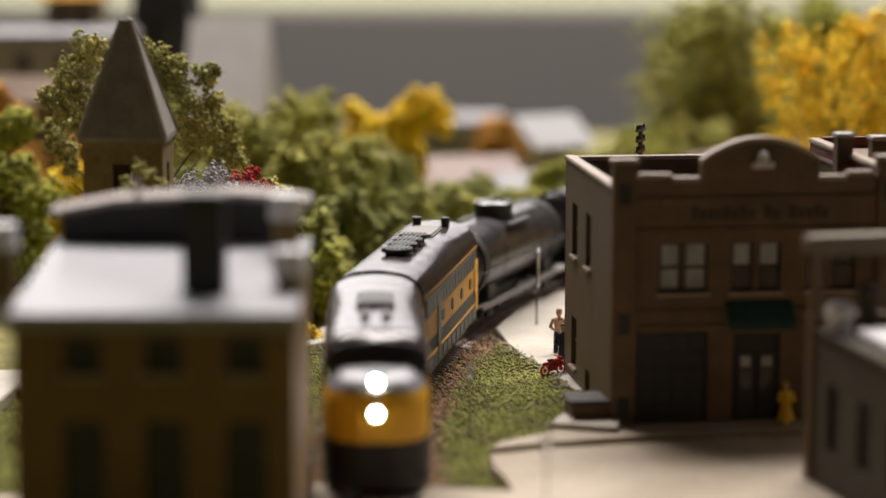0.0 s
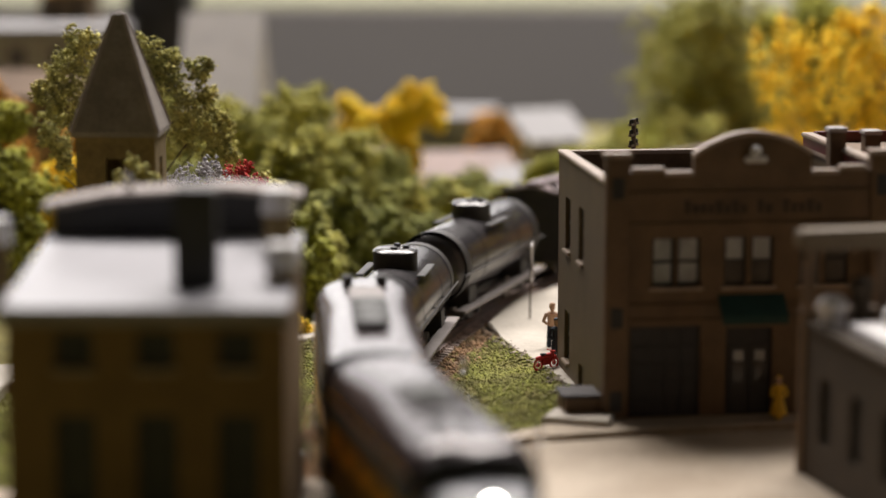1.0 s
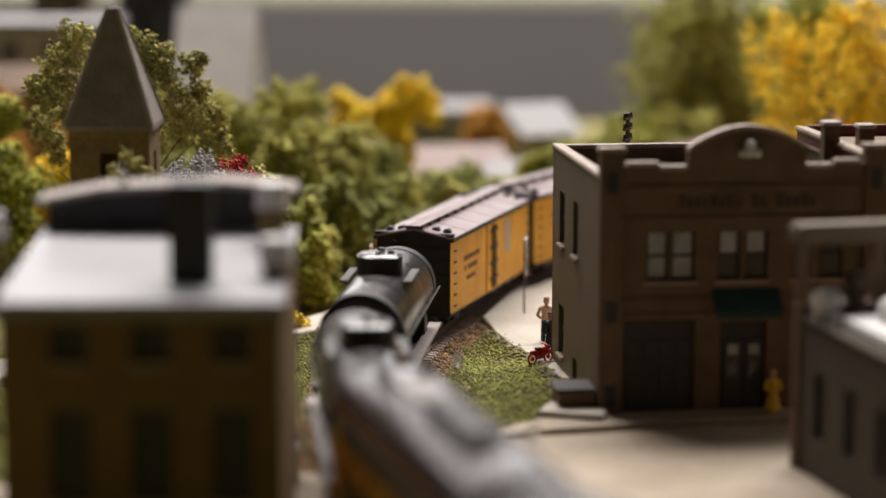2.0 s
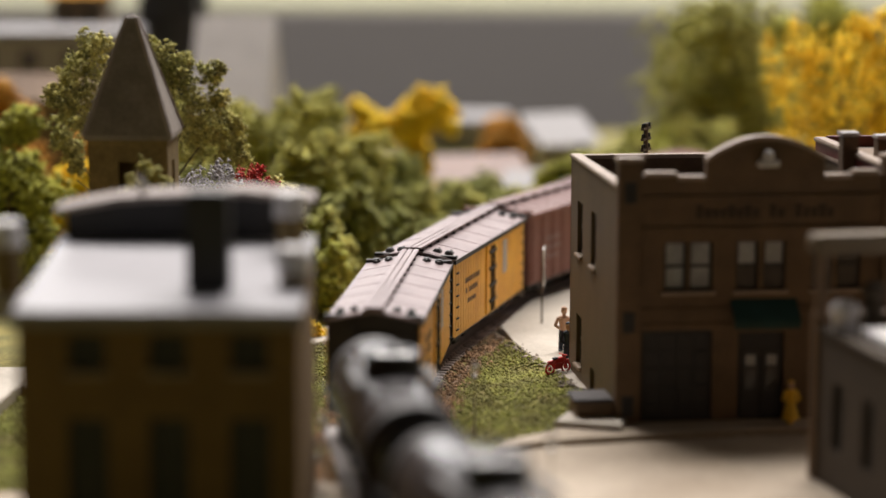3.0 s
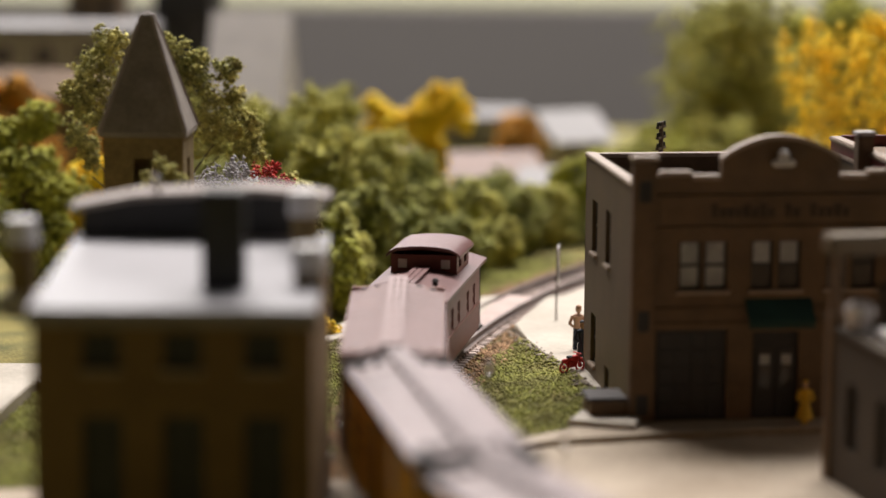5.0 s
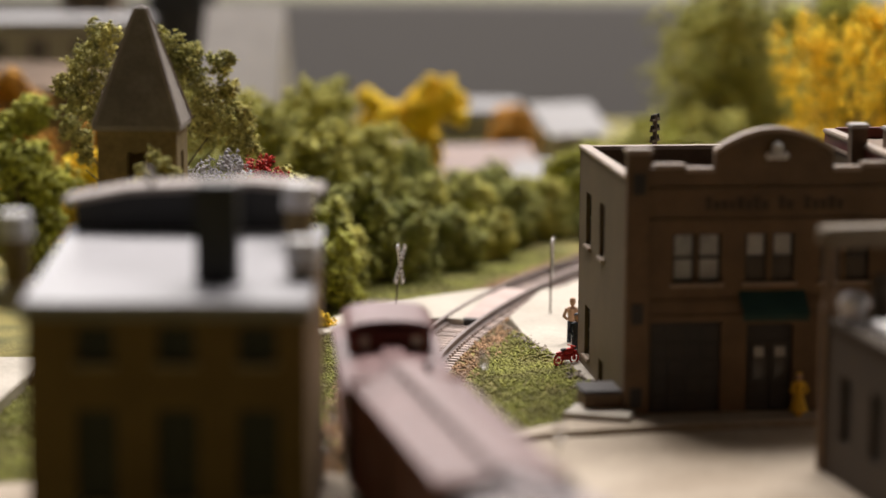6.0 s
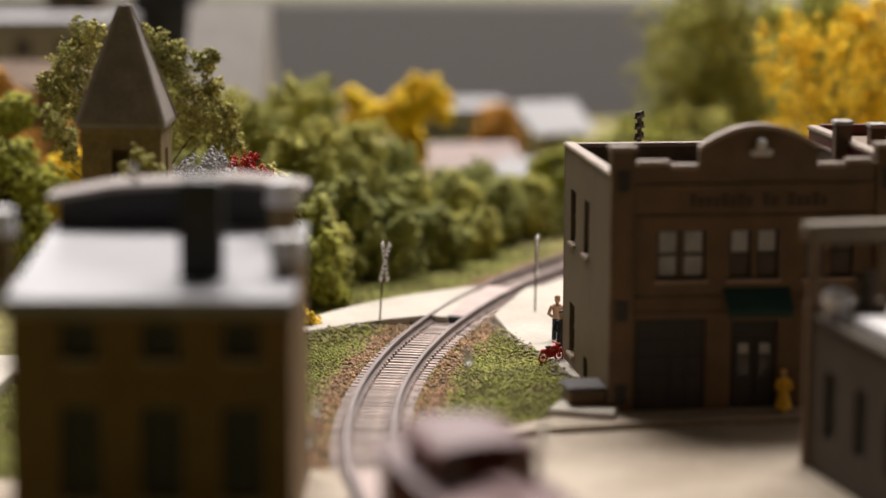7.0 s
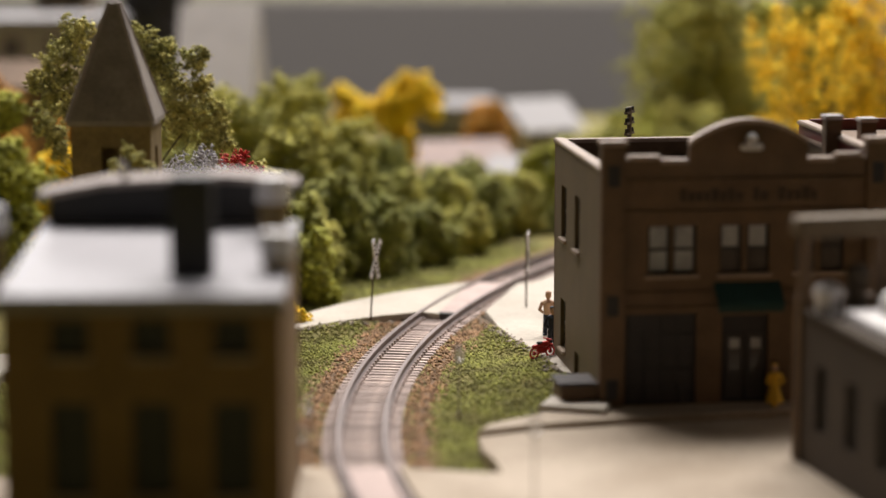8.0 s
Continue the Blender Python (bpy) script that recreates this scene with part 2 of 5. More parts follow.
# ---- the line of the track ----
LINE = [(-10.6, 402.4), (-13.3, 419.4), (-15.0, 436.9), (-15.8, 454.6), (-15.7, 472.5), (-14.9, 490.3), (-13.3, 508.0),
        (-10.9, 525.6), (-7.8, 543.1), (-4.0, 560.5), (0.6, 577.9), (5.8, 595.0), (11.7, 611.8), (18.5, 628.0), (25.8, 643.6)]


def track_line():
    """The centre line, from far to near, in 2 mm steps: the seen stretch and the arcs that carry it on."""
    p = np.array(LINE[::-1])
    s = np.r_[0, np.cumsum(np.hypot(*np.diff(p, axis=0).T))]
    u = np.arange(0, s[-1], 2.0)
    mid = np.stack([np.polyval(np.polyfit(s, p[:, k], 6), u) for k in (0, 1)], 1)
    def arc(start, heading, radius, length):
        out, (x, y) = [], start
        for _ in range(int(length / 2)):
            heading += 2.0 / radius
            x, y = x + 2 * math.cos(heading), y + 2 * math.sin(heading)
            out.append((x, y))
        return out
    d = mid[0] - mid[4]
    far = arc(mid[0], math.atan2(d[1], d[0]), -420, 460)
    d = mid[-1] - mid[-5]
    near = arc(mid[-1], math.atan2(d[1], d[0]), 600, 76)
    d = np.array(near[-1]) - np.array(near[-2])
    near += arc(near[-1], math.atan2(d[1], d[0]), 190, 250)
    d = np.array(near[-1]) - np.array(near[-2])
    near += arc(near[-1], math.atan2(d[1], d[0]), 4000, 640)
    return np.array(far[::-1] + mid.tolist() + near)


PATH = track_line()
PATH_S = np.r_[0, np.cumsum(np.hypot(*np.diff(PATH, axis=0).T))]
S0 = float(np.interp(-415.0, -PATH[200:420, 1], PATH_S[200:420]))


def on_track(s):
    return np.array([np.interp(s, PATH_S, PATH[:, 0]), np.interp(s, PATH_S, PATH[:, 1])])


def heading(s):
    d = on_track(s + 3) - on_track(s - 3)
    return math.atan2(d[1], d[0])


def off_track(x, y):
    """The distance of points from the centre line."""
    q = PATH[::3]
    return np.sqrt(((np.stack([x, y], -1)[:, None] - q[None]) ** 2).sum(-1)).min(1)

# ---- setting: hall, layout ground, roads, track ----
def slab(name, outline, z0, z1, material, label="", category=""):
    bm = bmesh.new()
    prism(bm, outline, z1 - z0, "xy", z0)
    bmesh.ops.bevel(bm, geom=[e for e in bm.edges if all(abs(v.co.z - z1) < 1e-6 for v in e.verts)], offset=0.25, segments=2, affect="EDGES")
    return tagged(part(name, bm, material), label, category, kind="structure")


def build_hall():
    for name, b in (("floor", (-4000, -3000, -1000, 4000, 6000, -950)), ("ceiling", (-4000, -3000, 1900, 4000, 6000, 1950)),
                    ("wall_north", (-4000, 6000, -950, 4000, 6100, 1900)), ("wall_south", (-4000, -3100, -950, 4000, -3000, 1900)),
                    ("wall_east", (4000, -3000, -950, 4100, 6000, 1900)), ("wall_west", (-4100, -3000, -950, -4000, 6000, 1900))):
        bm = bmesh.new()
        box(bm, *b)
        tagged(part(name, bm, M["carpet"] if name == "floor" else M["hallwall"]), kind="structure")
    table = thing("display_table", "long grey display table across the aisle under pale green cloth", "table", at(0, 1650))
    bm = bmesh.new()
    box(bm, -1500, 0, -900, 1500, 30, 14, 3)
    part("front_panel", bm, M["fascia"], table, "smooth mid-grey panel")
    bm = bmesh.new()
    box(bm, -1500, 30, 0, 1500, 900, 18, 3)
    part("top", bm, M["cloth"], table, "pale green cloth")
    for x in (-1400, 1400):
        bm = bmesh.new()
        box(bm, x - 30, 800, -950, x + 30, 860, 0, 3)
        part("leg", bm, M["fascia"], table)


BANKS = [((10, 577), (13, 556)), ((13, 556), (16, 542)), ((16, 542), (21.5, 527)), ((21.5, 527), (25, 505)), ((25, 505), (25, 490)),
         ((-7, 573), (-15, 568)), ((-15, 568), (-25, 561)), ((-25, 561), (-37, 550))]


def ground_height(x, y):
    d = off_track(x, y)
    n = np.array([noise.noise(Vector((a * 0.05, b * 0.05, 3.1))) for a, b in zip(x, y)])
    edge = np.full(len(x), 99.0)
    for (ax, ay), (bx, by) in BANKS:
        k = np.clip(((x - ax) * (bx - ax) + (y - ay) * (by - ay)) / ((bx - ax) ** 2 + (by - ay) ** 2), 0, 1)
        edge = np.minimum(edge, np.hypot(x - ax - k * (bx - ax), y - ay - k * (by - ay)))
    bank = 2.0 * np.exp(-(edge / 4.5) ** 2) + 1.4 * np.exp(-(((x - 14) / 9) ** 2 + ((y - 505) / 30) ** 2))
    return -3.1 + n * 0.5 * np.clip((d - 10) / 10, 0, 1) + 0.7 * np.clip(1.6 - d / 11, 0, 1) + bank * np.clip((d - 10) / 8, 0, 1)


def build_ground():
    xs, ys = np.r_[np.arange(-700, -60, 32), np.arange(-60, 70, 2.0), np.arange(70, 1000, 32)], np.r_[np.arange(60, 400, 20), np.arange(400, 680, 2.5), np.arange(680, 1041, 20)]
    gx, gy = np.meshgrid(xs, ys, indexing="ij")
    z = ground_height(gx.ravel(), gy.ravel())
    v = np.stack([gx.ravel(), gy.ravel(), z], 1) * MM
    n = len(ys)
    f = [(i * n + j, (i + 1) * n + j, (i + 1) * n + j + 1, i * n + j + 1) for i in range(len(xs) - 1) for j in range(n - 1)]
    me = bpy.data.meshes.new("ground")
    me.from_pydata(v.tolist(), [], f)
    tagged(mesh_part("ground", me, M["turf"], smooth=True), "model railway baseboard covered with green-brown turf", kind="structure")
    bm = bmesh.new()
    box(bm, -700, 60, -60, 950, 1020, -6)
    tagged(part("baseboard", bm, M["fascia"]), "grey layout baseboard under the turf", kind="structure")
    for x in (-650, 880):
        for y in (110, 980):
            bm = bmesh.new()
            box(bm, x, y, -950, x + 40, y + 40, -60)
            tagged(part("baseboard_leg", bm, M["fascia"]), kind="structure")


def build_roads():
    slab("road_far", [(-1, 571.5), (-6, 574), (-15, 569), (-25, 562), (-37, 551), (-55, 526), (-90, 500), (-98, 512), (-60, 545), (-40, 560),
                      (-31, 576), (-23, 588), (-12, 601), (2.3, 612), (7.5, 615.5)], -3.6, -0.45, M["concrete"])
    slab("road_yard", [(10.2, 575.5), (13, 556), (16, 542), (21.5, 527), (25, 505), (40, 500), (110, 515), (110, 690), (62, 690), (36, 640), (24, 616), (19, 613)],
         -3.6, -0.45, M["concrete"])
    slab("road_near", [(-5.4, 408), (-8.0, 424), (4, 421), (11, 419.5), (9.5, 429), (7.4, 437), (6.8, 447), (18, 452), (34, 456), (60, 462), (120, 470), (120, 385), (60, 380), (12, 376), (1.5, 376)],
         -3.6, -0.55, M["street"])
    slab("road_near_west", [(-20.5, 424.5), (-26, 425), (-45, 423), (-120, 408), (-120, 385), (-30, 378), (-14.5, 378), (-18, 408)], -3.6, -0.55, M["street"])
    slab("pavement_west", [(-93, 523), (-98, 448), (-220, 448), (-220, 523)], -3.6, -0.2, M["concrete"])
    slab("pavement", [(6.6, 449), (18, 454.8), (34, 459), (60, 465), (140, 478), (140, 486), (60, 474), (33, 470), (20, 465), (9, 455)], -3.6, 0.1, M["street"])
    slab("step_slab", [(19, 466), (32, 462), (33.5, 469), (22, 475)], -3.6, 1.3, M["concrete"])
    # decks between the rails at both crossings
    for name, a, b in (("crossing_deck_far", S0 - 203, S0 - 160), ("crossing_deck_near", S0 - 8, S0 + 70)):
        bm = bmesh.new()
        rings = []
        for s in np.arange(a, b, 3.0):
            p, h = on_track(s), heading(s)
            nx, ny = -math.sin(h), math.cos(h)
            rings.append([(p[0] + nx * w, p[1] + ny * w, z) for w, z in ((-3.6, -2.4), (-3.6, -0.5), (3.6, -0.5), (3.6, -2.4))])
        loft(bm, rings, True, True)
        tagged(part(name, bm, M["plank"]), "pinkish crossing deck between the rails", kind="structure")
        for s in ((b + 0.4,) if "far" in name else ()):
            p, h = on_track(s), heading(s)
            bm = bmesh.new()
            box(bm, -0.9, -8.2, -2.2, 0.9, -5.6, -0.5, 0.1)
            box(bm, -0.9, -3.6, -2.2, 0.9, 3.6, -0.5, 0.1)
            ob = tagged(part("edge_timber", bm, M["dark"]), "dark timber along the crossing edge", kind="structure")
            ob.matrix_basis = at(p[0], p[1], 0, math.degrees(h))


def build_track():
    track = thing("railway_track", "curved model railway track with steel rails on brown ties", "track", kind="structure")
    prof = [(-0.85, -2.0), (-0.85, -1.7), (-0.2, -1.4), (-0.2, -0.7), (-0.42, -0.5), (-0.42, -0.06), (-0.3, 0.0), (0.3, 0.0), (0.42, -0.06), (0.42, -0.5), (0.2, -0.7), (0.2, -1.4), (0.85, -1.7), (0.85, -2.0)]
    for side in (-4.5, 4.5):
        bm = bmesh.new()
        rings = []
        for s in np.arange(2, PATH_S[-1] - 2, 4.0):
            p, h = on_track(s), heading(s)
            nx, ny = -math.sin(h), math.cos(h)
            rings.append([(p[0] + nx * (side + w), p[1] + ny * (side + w), z) for w, z in prof])
        loft(bm, rings, True, True)
        part("rail", bm, M["rail"], track, smooth=True)
    bm = bmesh.new()
    box(bm, -0.85, -7.7, -3.2, 0.85, 7.7, -2.02, 0.15)
    for e in (-4.5, 4.5):
        box(bm, -0.55, e - 1.35, -2.1, 0.55, e - 0.8, -1.5)
        box(bm, -0.55, e + 0.8, -2.1, 0.55, e + 1.35, -1.5)
    first = part("tie", bm, M["tie"], track)
    me = first.data
    rest = []
    for i, s in enumerate(np.arange(3, PATH_S[-1], 2.8)):
        if s < S0 - 330 or s > S0 + 150:
            rest.append(s)
            continue
        p, h = on_track(s), heading(s)
        ob = first if first.location.length == 0 else mesh_part("tie", me, None, track)
        ob.matrix_basis = at(p[0], p[1], random.uniform(-0.06, 0.06), math.degrees(h) + random.uniform(-1.2, 1.2))
    bm = bmesh.new()
    for s in rest:
        p, h = on_track(s), heading(s)
        box(bm, -1, -7.7, -3.2, 1, 7.7, -2.02, 0, at(p[0] * 1000, p[1] * 1000, 0, math.degrees(h)))
    tagged(part("hidden_ties", bm, M["tie"], track), kind="stuff")


IN_ROAD = [[(-6, 574), (-15, 569), (-25, 562), (-37, 551), (-90, 500), (-98, 512), (-60, 545), (-40, 560), (-31, 576), (-23, 588), (-12, 601), (2.3, 612)],
           [(9, 577), (13, 556), (16, 542), (21.5, 527), (25, 505), (110, 515), (110, 690), (62, 690), (36, 640), (24, 616)],
           [(-160, 425), (-26, 425), (-3.6, 424), (11, 419.5), (7.4, 437), (6.6, 449), (18, 455), (34, 459), (140, 478), (140, 300), (-160, 300)],
           [(-93, 523), (-98, 448), (-220, 448), (-220, 523)], [(-69, 362), (-24, 363), (-25, 424), (-70, 423)], [(-80, 495), (-58, 495), (-58, 560), (-80, 560)],
           [(19, 466), (32, 462), (33.5, 469), (22, 475)], [(30, 472), (90, 480), (82, 535), (24, 526)]]


def inside(x, y, poly):
    hit = np.zeros(len(x), bool)
    for (ax, ay), (bx, by) in zip(poly, poly[1:] + poly[:1]):
        cross = (ay > y) != (by > y)
        with np.errstate(divide="ignore", invalid="ignore"):
            hit ^= cross & (x < (bx - ax) * (y - ay) / (by - ay) + ax)
    return hit


def free_ground(x, y):
    bad = np.zeros(len(x), bool)
    for poly in IN_ROAD:
        bad |= inside(x, y, poly)
    return ~bad


def build_turf():
    rng = np.random.default_rng(5)
    x, y = rng.uniform(-100, 42, 130000), rng.uniform(418, 690, 130000)
    d = off_track(x, y)
    edge = 13.0 + np.array([2.2 * noise.noise(Vector((a * 0.09, b * 0.09, 1))) for a, b in zip(x, y)])
    k = free_ground(x, y) & (d > edge)
    x, y = x[k], y[k]
    z = ground_height(x, y) + 0.2
    size = rng.uniform(0.22, 0.55, len(x)) * (0.7 + 0.6 * rng.random(len(x)) ** 3)
    tagged(mesh_part("turf_tufts", crumbs("turf_tufts", np.stack([x, y, z], 1), size, rng, 0.8), M["tuft"]), "short green foam turf beside the track", "grass", kind="stuff")
    x, y = rng.uniform(-50, 60, 60000), rng.uniform(418, 690, 60000)
    d = off_track(x, y)
    k = free_ground(x, y) & (d < 15.5) & (rng.random(len(x)) < np.clip((16 - d) / 4, 0, 1))
    k &= ~((d < 7.8) & (rng.random(len(x)) < 0.85))
    x, y, d = x[k][:22000], y[k][:22000], d[k][:22000]
    z = np.where(d < 8, -2.65, ground_height(x, y) + 0.15)
    size = rng.uniform(0.22, 0.6, len(x)) * np.where(d < 8, 0.6, 1)
    tagged(mesh_part("ballast", crumbs("ballast", np.stack([x, y, z], 1), size, rng, 0.8, 0.4), M["stone"]), "brown ballast stones along the track", "ballast", kind="stuff")
    px, py = [], []
    for (ax, ay), (bx, by) in BANKS:
        n = int(math.hypot(bx - ax, by - ay) * 2.2)
        k = rng.random(n)
        px.append(ax + k * (bx - ax) + rng.normal(0, 0.8, n) - 0.3)
        py.append(ay + k * (by - ay) + rng.normal(0, 0.8, n) - 0.5)
    px, py = np.concatenate(px), np.concatenate(py)
    pz = ground_height(px, py) + 0.25
    tagged(mesh_part("edge_rubble", crumbs("edge_rubble", np.stack([px, py, pz], 1), rng.uniform(0.3, 0.95, len(px)), rng, 0.6, 0.4), M["rubble"]), "grey rubble along the road edge", "rubble", kind="stuff")
    # soil under the ballast
    for side in (-1, 1):
        bm = bmesh.new()
        rings = []
        for s in np.arange(S0 - 330, S0 + 30, 4.0):
            p, h = on_track(s), heading(s)
            nx, ny = -math.sin(h) * side, math.cos(h) * side
            rings.append([(p[0] + nx * w, p[1] + ny * w, z) for w, z in ((0, -3.0), (7.5, -2.75), (11, -2.6), (14.5, -3.0), (16, -4.2))])
        loft(bm, rings)
        tagged(part("ballast_bed", bm, M["soil"], smooth=True), "brown soil bed under the track", kind="structure")


build_hall()
build_ground()
build_roads()
build_track()


# ---- buildings ----
def wall_with_holes(bm, w, z0, z1, holes, t, top=None):
    """A wall in the xz plane, from x 0 to w and y 0 to t, with rectangular openings (x0, z0, x1, z1) that go through it."""
    xs = sorted({0, w, *[h[0] for h in holes], *[h[2] for h in holes]})
    zs = sorted({z0, z1, *[h[1] for h in holes], *[h[3] for h in holes]})
    grid = {}
    def vert(x, y, z):
        key = (round(x, 4), round(y, 4), round(z, 4))
        if key not in grid:
            grid[key] = bm.verts.new(key)
        return grid[key]
    def solid(i, j):
        if not (0 <= i < len(xs) - 1 and 0 <= j < len(zs) - 1):
            return False
        cx, cz = (xs[i] + xs[i + 1]) / 2, (zs[j] + zs[j + 1]) / 2
        return not any(h[0] < cx < h[2] and h[1] < cz < h[3] for h in holes)
    for i in range(len(xs) - 1):
        for j in range(len(zs) - 1):
            if not solid(i, j):
                continue
            a, b, c, d = xs[i], xs[i + 1], zs[j], zs[j + 1]
            for y in (0, t):
                bm.faces.new([vert(a, y, c), vert(b, y, c), vert(b, y, d), vert(a, y, d)])
            for cond, e in ((solid(i - 1, j), ((a, c), (a, d))), (solid(i + 1, j), ((b, c), (b, d))), (solid(i, j - 1), ((a, c), (b, c))), (solid(i, j + 1), ((a, d), (b, d)))):
                if not cond:
                    (p, q), (r, s) = e
                    bm.faces.new([vert(p, 0, q), vert(r, 0, s), vert(r, t, s), vert(p, t, q)])
    return bm


def moved(bm, m):
    bmesh.ops.transform(bm, matrix=m, verts=bm.verts)
    return bm


def mmat(x, y, z=0, rz=0):
    return Matrix.Translation((x, y, z)) @ Matrix.Rotation(radians(rz), 4, "Z")


def sash(parent, x0, z0, x1, z1, m, rows=2, pane="pane", frame_mat="dark", sill=True, depth=0.9, lower=None, name="window"):
    """A window with its frame, panes and sill, set into an opening."""
    bm = bmesh.new()
    t = 0.55
    wall_with_holes(bm, x1 - x0, z0, z1, [(t, z0 + t + i * (z1 - z0) / rows - (t * 0.5 if i else 0), x1 - x0 - t, z0 - t * 0.5 + (i + 1) * (z1 - z0) / rows) for i in range(rows)], 0.5)
    moved(bm, m @ Matrix.Translation((x0, depth, 0)))
    w = part(name, bm, M[frame_mat], parent)
    for i in range(rows):
        bm = bmesh.new()
        box(bm, x0 + t * 0.8, depth + 0.2, z0 + t * 0.6 + i * (z1 - z0) / rows, x1 - t * 0.8, depth + 0.35, z0 - t * 0.4 + (i + 1) * (z1 - z0) / rows)
        part("pane", moved(bm, m), M[lower if (lower and i == 0) else pane], w)
    if sill:
        bm = bmesh.new()
        box(bm, x0 - 0.5, -0.7, z0 - 0.8, x1 + 0.5, depth, z0 - 0.05, 0.12)
        part("sill", moved(bm, m), M["coping"], w)
    return w


def build_station():
    st = thing("fire_station", "two-storey brown brick fire station with an arched parapet", "building", at(32, 470, 0.0, 7.4))
    W, D = 57.0, 55.0
    front = [(8.8, 26.6, 13.4, 36.4), (13.9, 26.6, 18.7, 36.4), (23.5, 26.6, 28.0, 36.4), (29.0, 26.6, 33.6, 36.4), (38.8, 26.6, 43.2, 36.4), (44.2, 26.6, 49.0, 36.4),
             (4.5, 0, 19.0, 18.6), (24.2, 0, 33.8, 18.0), (39.0, 0, 53.5, 18.6)]
    bm = bmesh.new()
    wall_with_holes(bm, W, -3.6, 46.4, front, 1.8)
    part("front_wall", bm, M["brown"], st, "dark brown brick front")
    # stepped and arched parapet
    out = [(0, 46.4), (W, 46.4), (W, 49.6), (46.8, 49.6), (46.8, 48.8), (41.0, 48.8), (41.0, 52.4)]
    for i in range(15):
        a = i / 14
        x = 41.0 - 24.0 * a
        out.append((x, 52.4 + 4.3 * math.sin(math.pi * a) ** 0.85))
    out += [(17.0, 52.4), (17.0, 48.8), (11.2, 48.8), (11.2, 49.6), (0, 49.6)]
    clean = [p for i, p in enumerate(out) if i == 0 or p != out[i - 1]]
    bm = bmesh.new()
    prism(bm, clean, 1.8, "xz")
    part("parapet", bm, M["brown"], st)
    for x0, x1, z in ((4.6, 11.2, 49.6), (11.2, 16.9, 48.8), (41.1, 46.8, 48.8), (46.8, W - 4.7, 49.6)):
        bm = bmesh.new()
        box(bm, x0, -0.5, z, x1, 2.2, z + 0.9, 0.2)
        part("coping", bm, M["coping"], st, "pale stone coping")
    bm = bmesh.new()
    rings = []
    for i in range(25):
        a = i / 24
        x, z = 17.0 + 24.0 * a, 52.4 + 4.3 * math.sin(math.pi * a) ** 0.85
        rings.append([(x, -0.5, z), (x, 2.2, z), (x, 2.2, z + 0.9), (x, -0.5, z + 0.9)])
    loft(bm, rings, True, True)
    part("arch_coping", bm, M["coping"], st, "pale stone coping")
    for x in (-0.8, W - 4.0):
        bm = bmesh.new()
        box(bm, x, -1.0, -3.6, x + 4.8, 2.0, 52.6, 0.25)
        pil = part("pilaster", bm, M["brown"], st)
        bm = bmesh.new()
        box(bm, x - 0.4, -1.4, 52.6, x + 5.2, 2.4, 53.6, 0.2)
        part("cap", bm, M["coping"], pil)
        for z in (44.5, 18.5, 1.5):
            bm = bmesh.new()
            box(bm, x + 1.2, -1.3, z, x + 3.6, -0.9, z + 4.2, 0.15)
            part("panel", bm, M["dark"], pil)
    # emblem, lettering bars, belt courses
    bm = bmesh.new()
    ball(bm, (29.0, -1.9, 53.8), 1.2, 1, 0.9, 1)
    for dx in (-1.4, 0, 1.4):
        ball(bm, (29.0 + dx, -2.0, 52.2), 1.0, 1, 0.9, 0.8)
    box(bm, 28.4, -2.0, 52.0, 29.6, 0.1, 53.4)
    part("emblem", bm, M["white"], st, "small white emblem", True)
    rnd = random.Random(4)
    x = 15.2
    for k, n in enumerate((8, 2, 5)):
        for i in range(n):
            bm = bmesh.new()
            h = 2.7 if i == 0 else rnd.choice((1.8, 1.9, 2.6))
            w = rnd.uniform(1.05, 1.5)
            box(bm, x, -0.25, 41.2, x + w, 0.2, 41.2 + h)
            part("letter_bar", bm, M["sign"], st)
            x += w + 0.4
        x += 1.7
    for z, h in ((38.6, 0.9), (45.0, 0.8), (22.2, 1.0), (19.4, 0.7)):
        bm = bmesh.new()
        box(bm, 4.1, -0.5, z, W - 4.1, 0.3, z + h, 0.15)
        part("belt_course", bm, M["brown"], st)
    for (x0, z0, x1, z1) in front[:6]:
        # left panes coloured pale as if lit, right and lower middle ones dark
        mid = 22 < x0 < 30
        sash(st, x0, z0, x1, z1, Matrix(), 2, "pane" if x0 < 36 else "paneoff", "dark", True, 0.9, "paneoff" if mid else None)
    # garage doors with panels
    for x0 in (4.5, 39.0):
        bm = bmesh.new()
        box(bm, x0, 1.1, -3.6, x0 + 14.5, 1.6, 18.6)
        d = part("garage_door", bm, M["door"], st, "dark closed garage door")
        for i in range(5):
            for j in range(4):
                bm = bmesh.new()
                box(bm, x0 + 0.6 + j * 3.4, 0.8, 0.4 + i * 3.6, x0 + 3.6 + j * 3.4, 1.2, 3.6 + i * 3.6, 0.12)
                part("panel", bm, M["door"], d)
    bm = bmesh.new()
    box(bm, 24.2, 1.2, -3.6, 33.8, 1.7, 18.0)
    d = part("entrance_door", bm, M["dark"], st, "dark double door with small panes")
    for x0 in (25.0, 29.4):
        bm = bmesh.new()
        box(bm, x0, 0.8, 0.4, x0 + 3.9, 1.3, 14.2, 0.15)
        leaf = part("door_leaf", bm, M["door"], d)
        bm = bmesh.new()
        box(bm, x0 + 0.9, 0.6, 6.5, x0 + 3.0, 0.85, 12.8, 0.1)
        part("pane", bm, M["paneoff"], leaf)
        bm = bmesh.new()
        box(bm, x0 + 0.9, 0.55, 11.0, x0 + 3.0, 0.8, 13.2, 0.1)
        part("pane", bm, M["pane"], leaf)
    bm = bmesh.new()
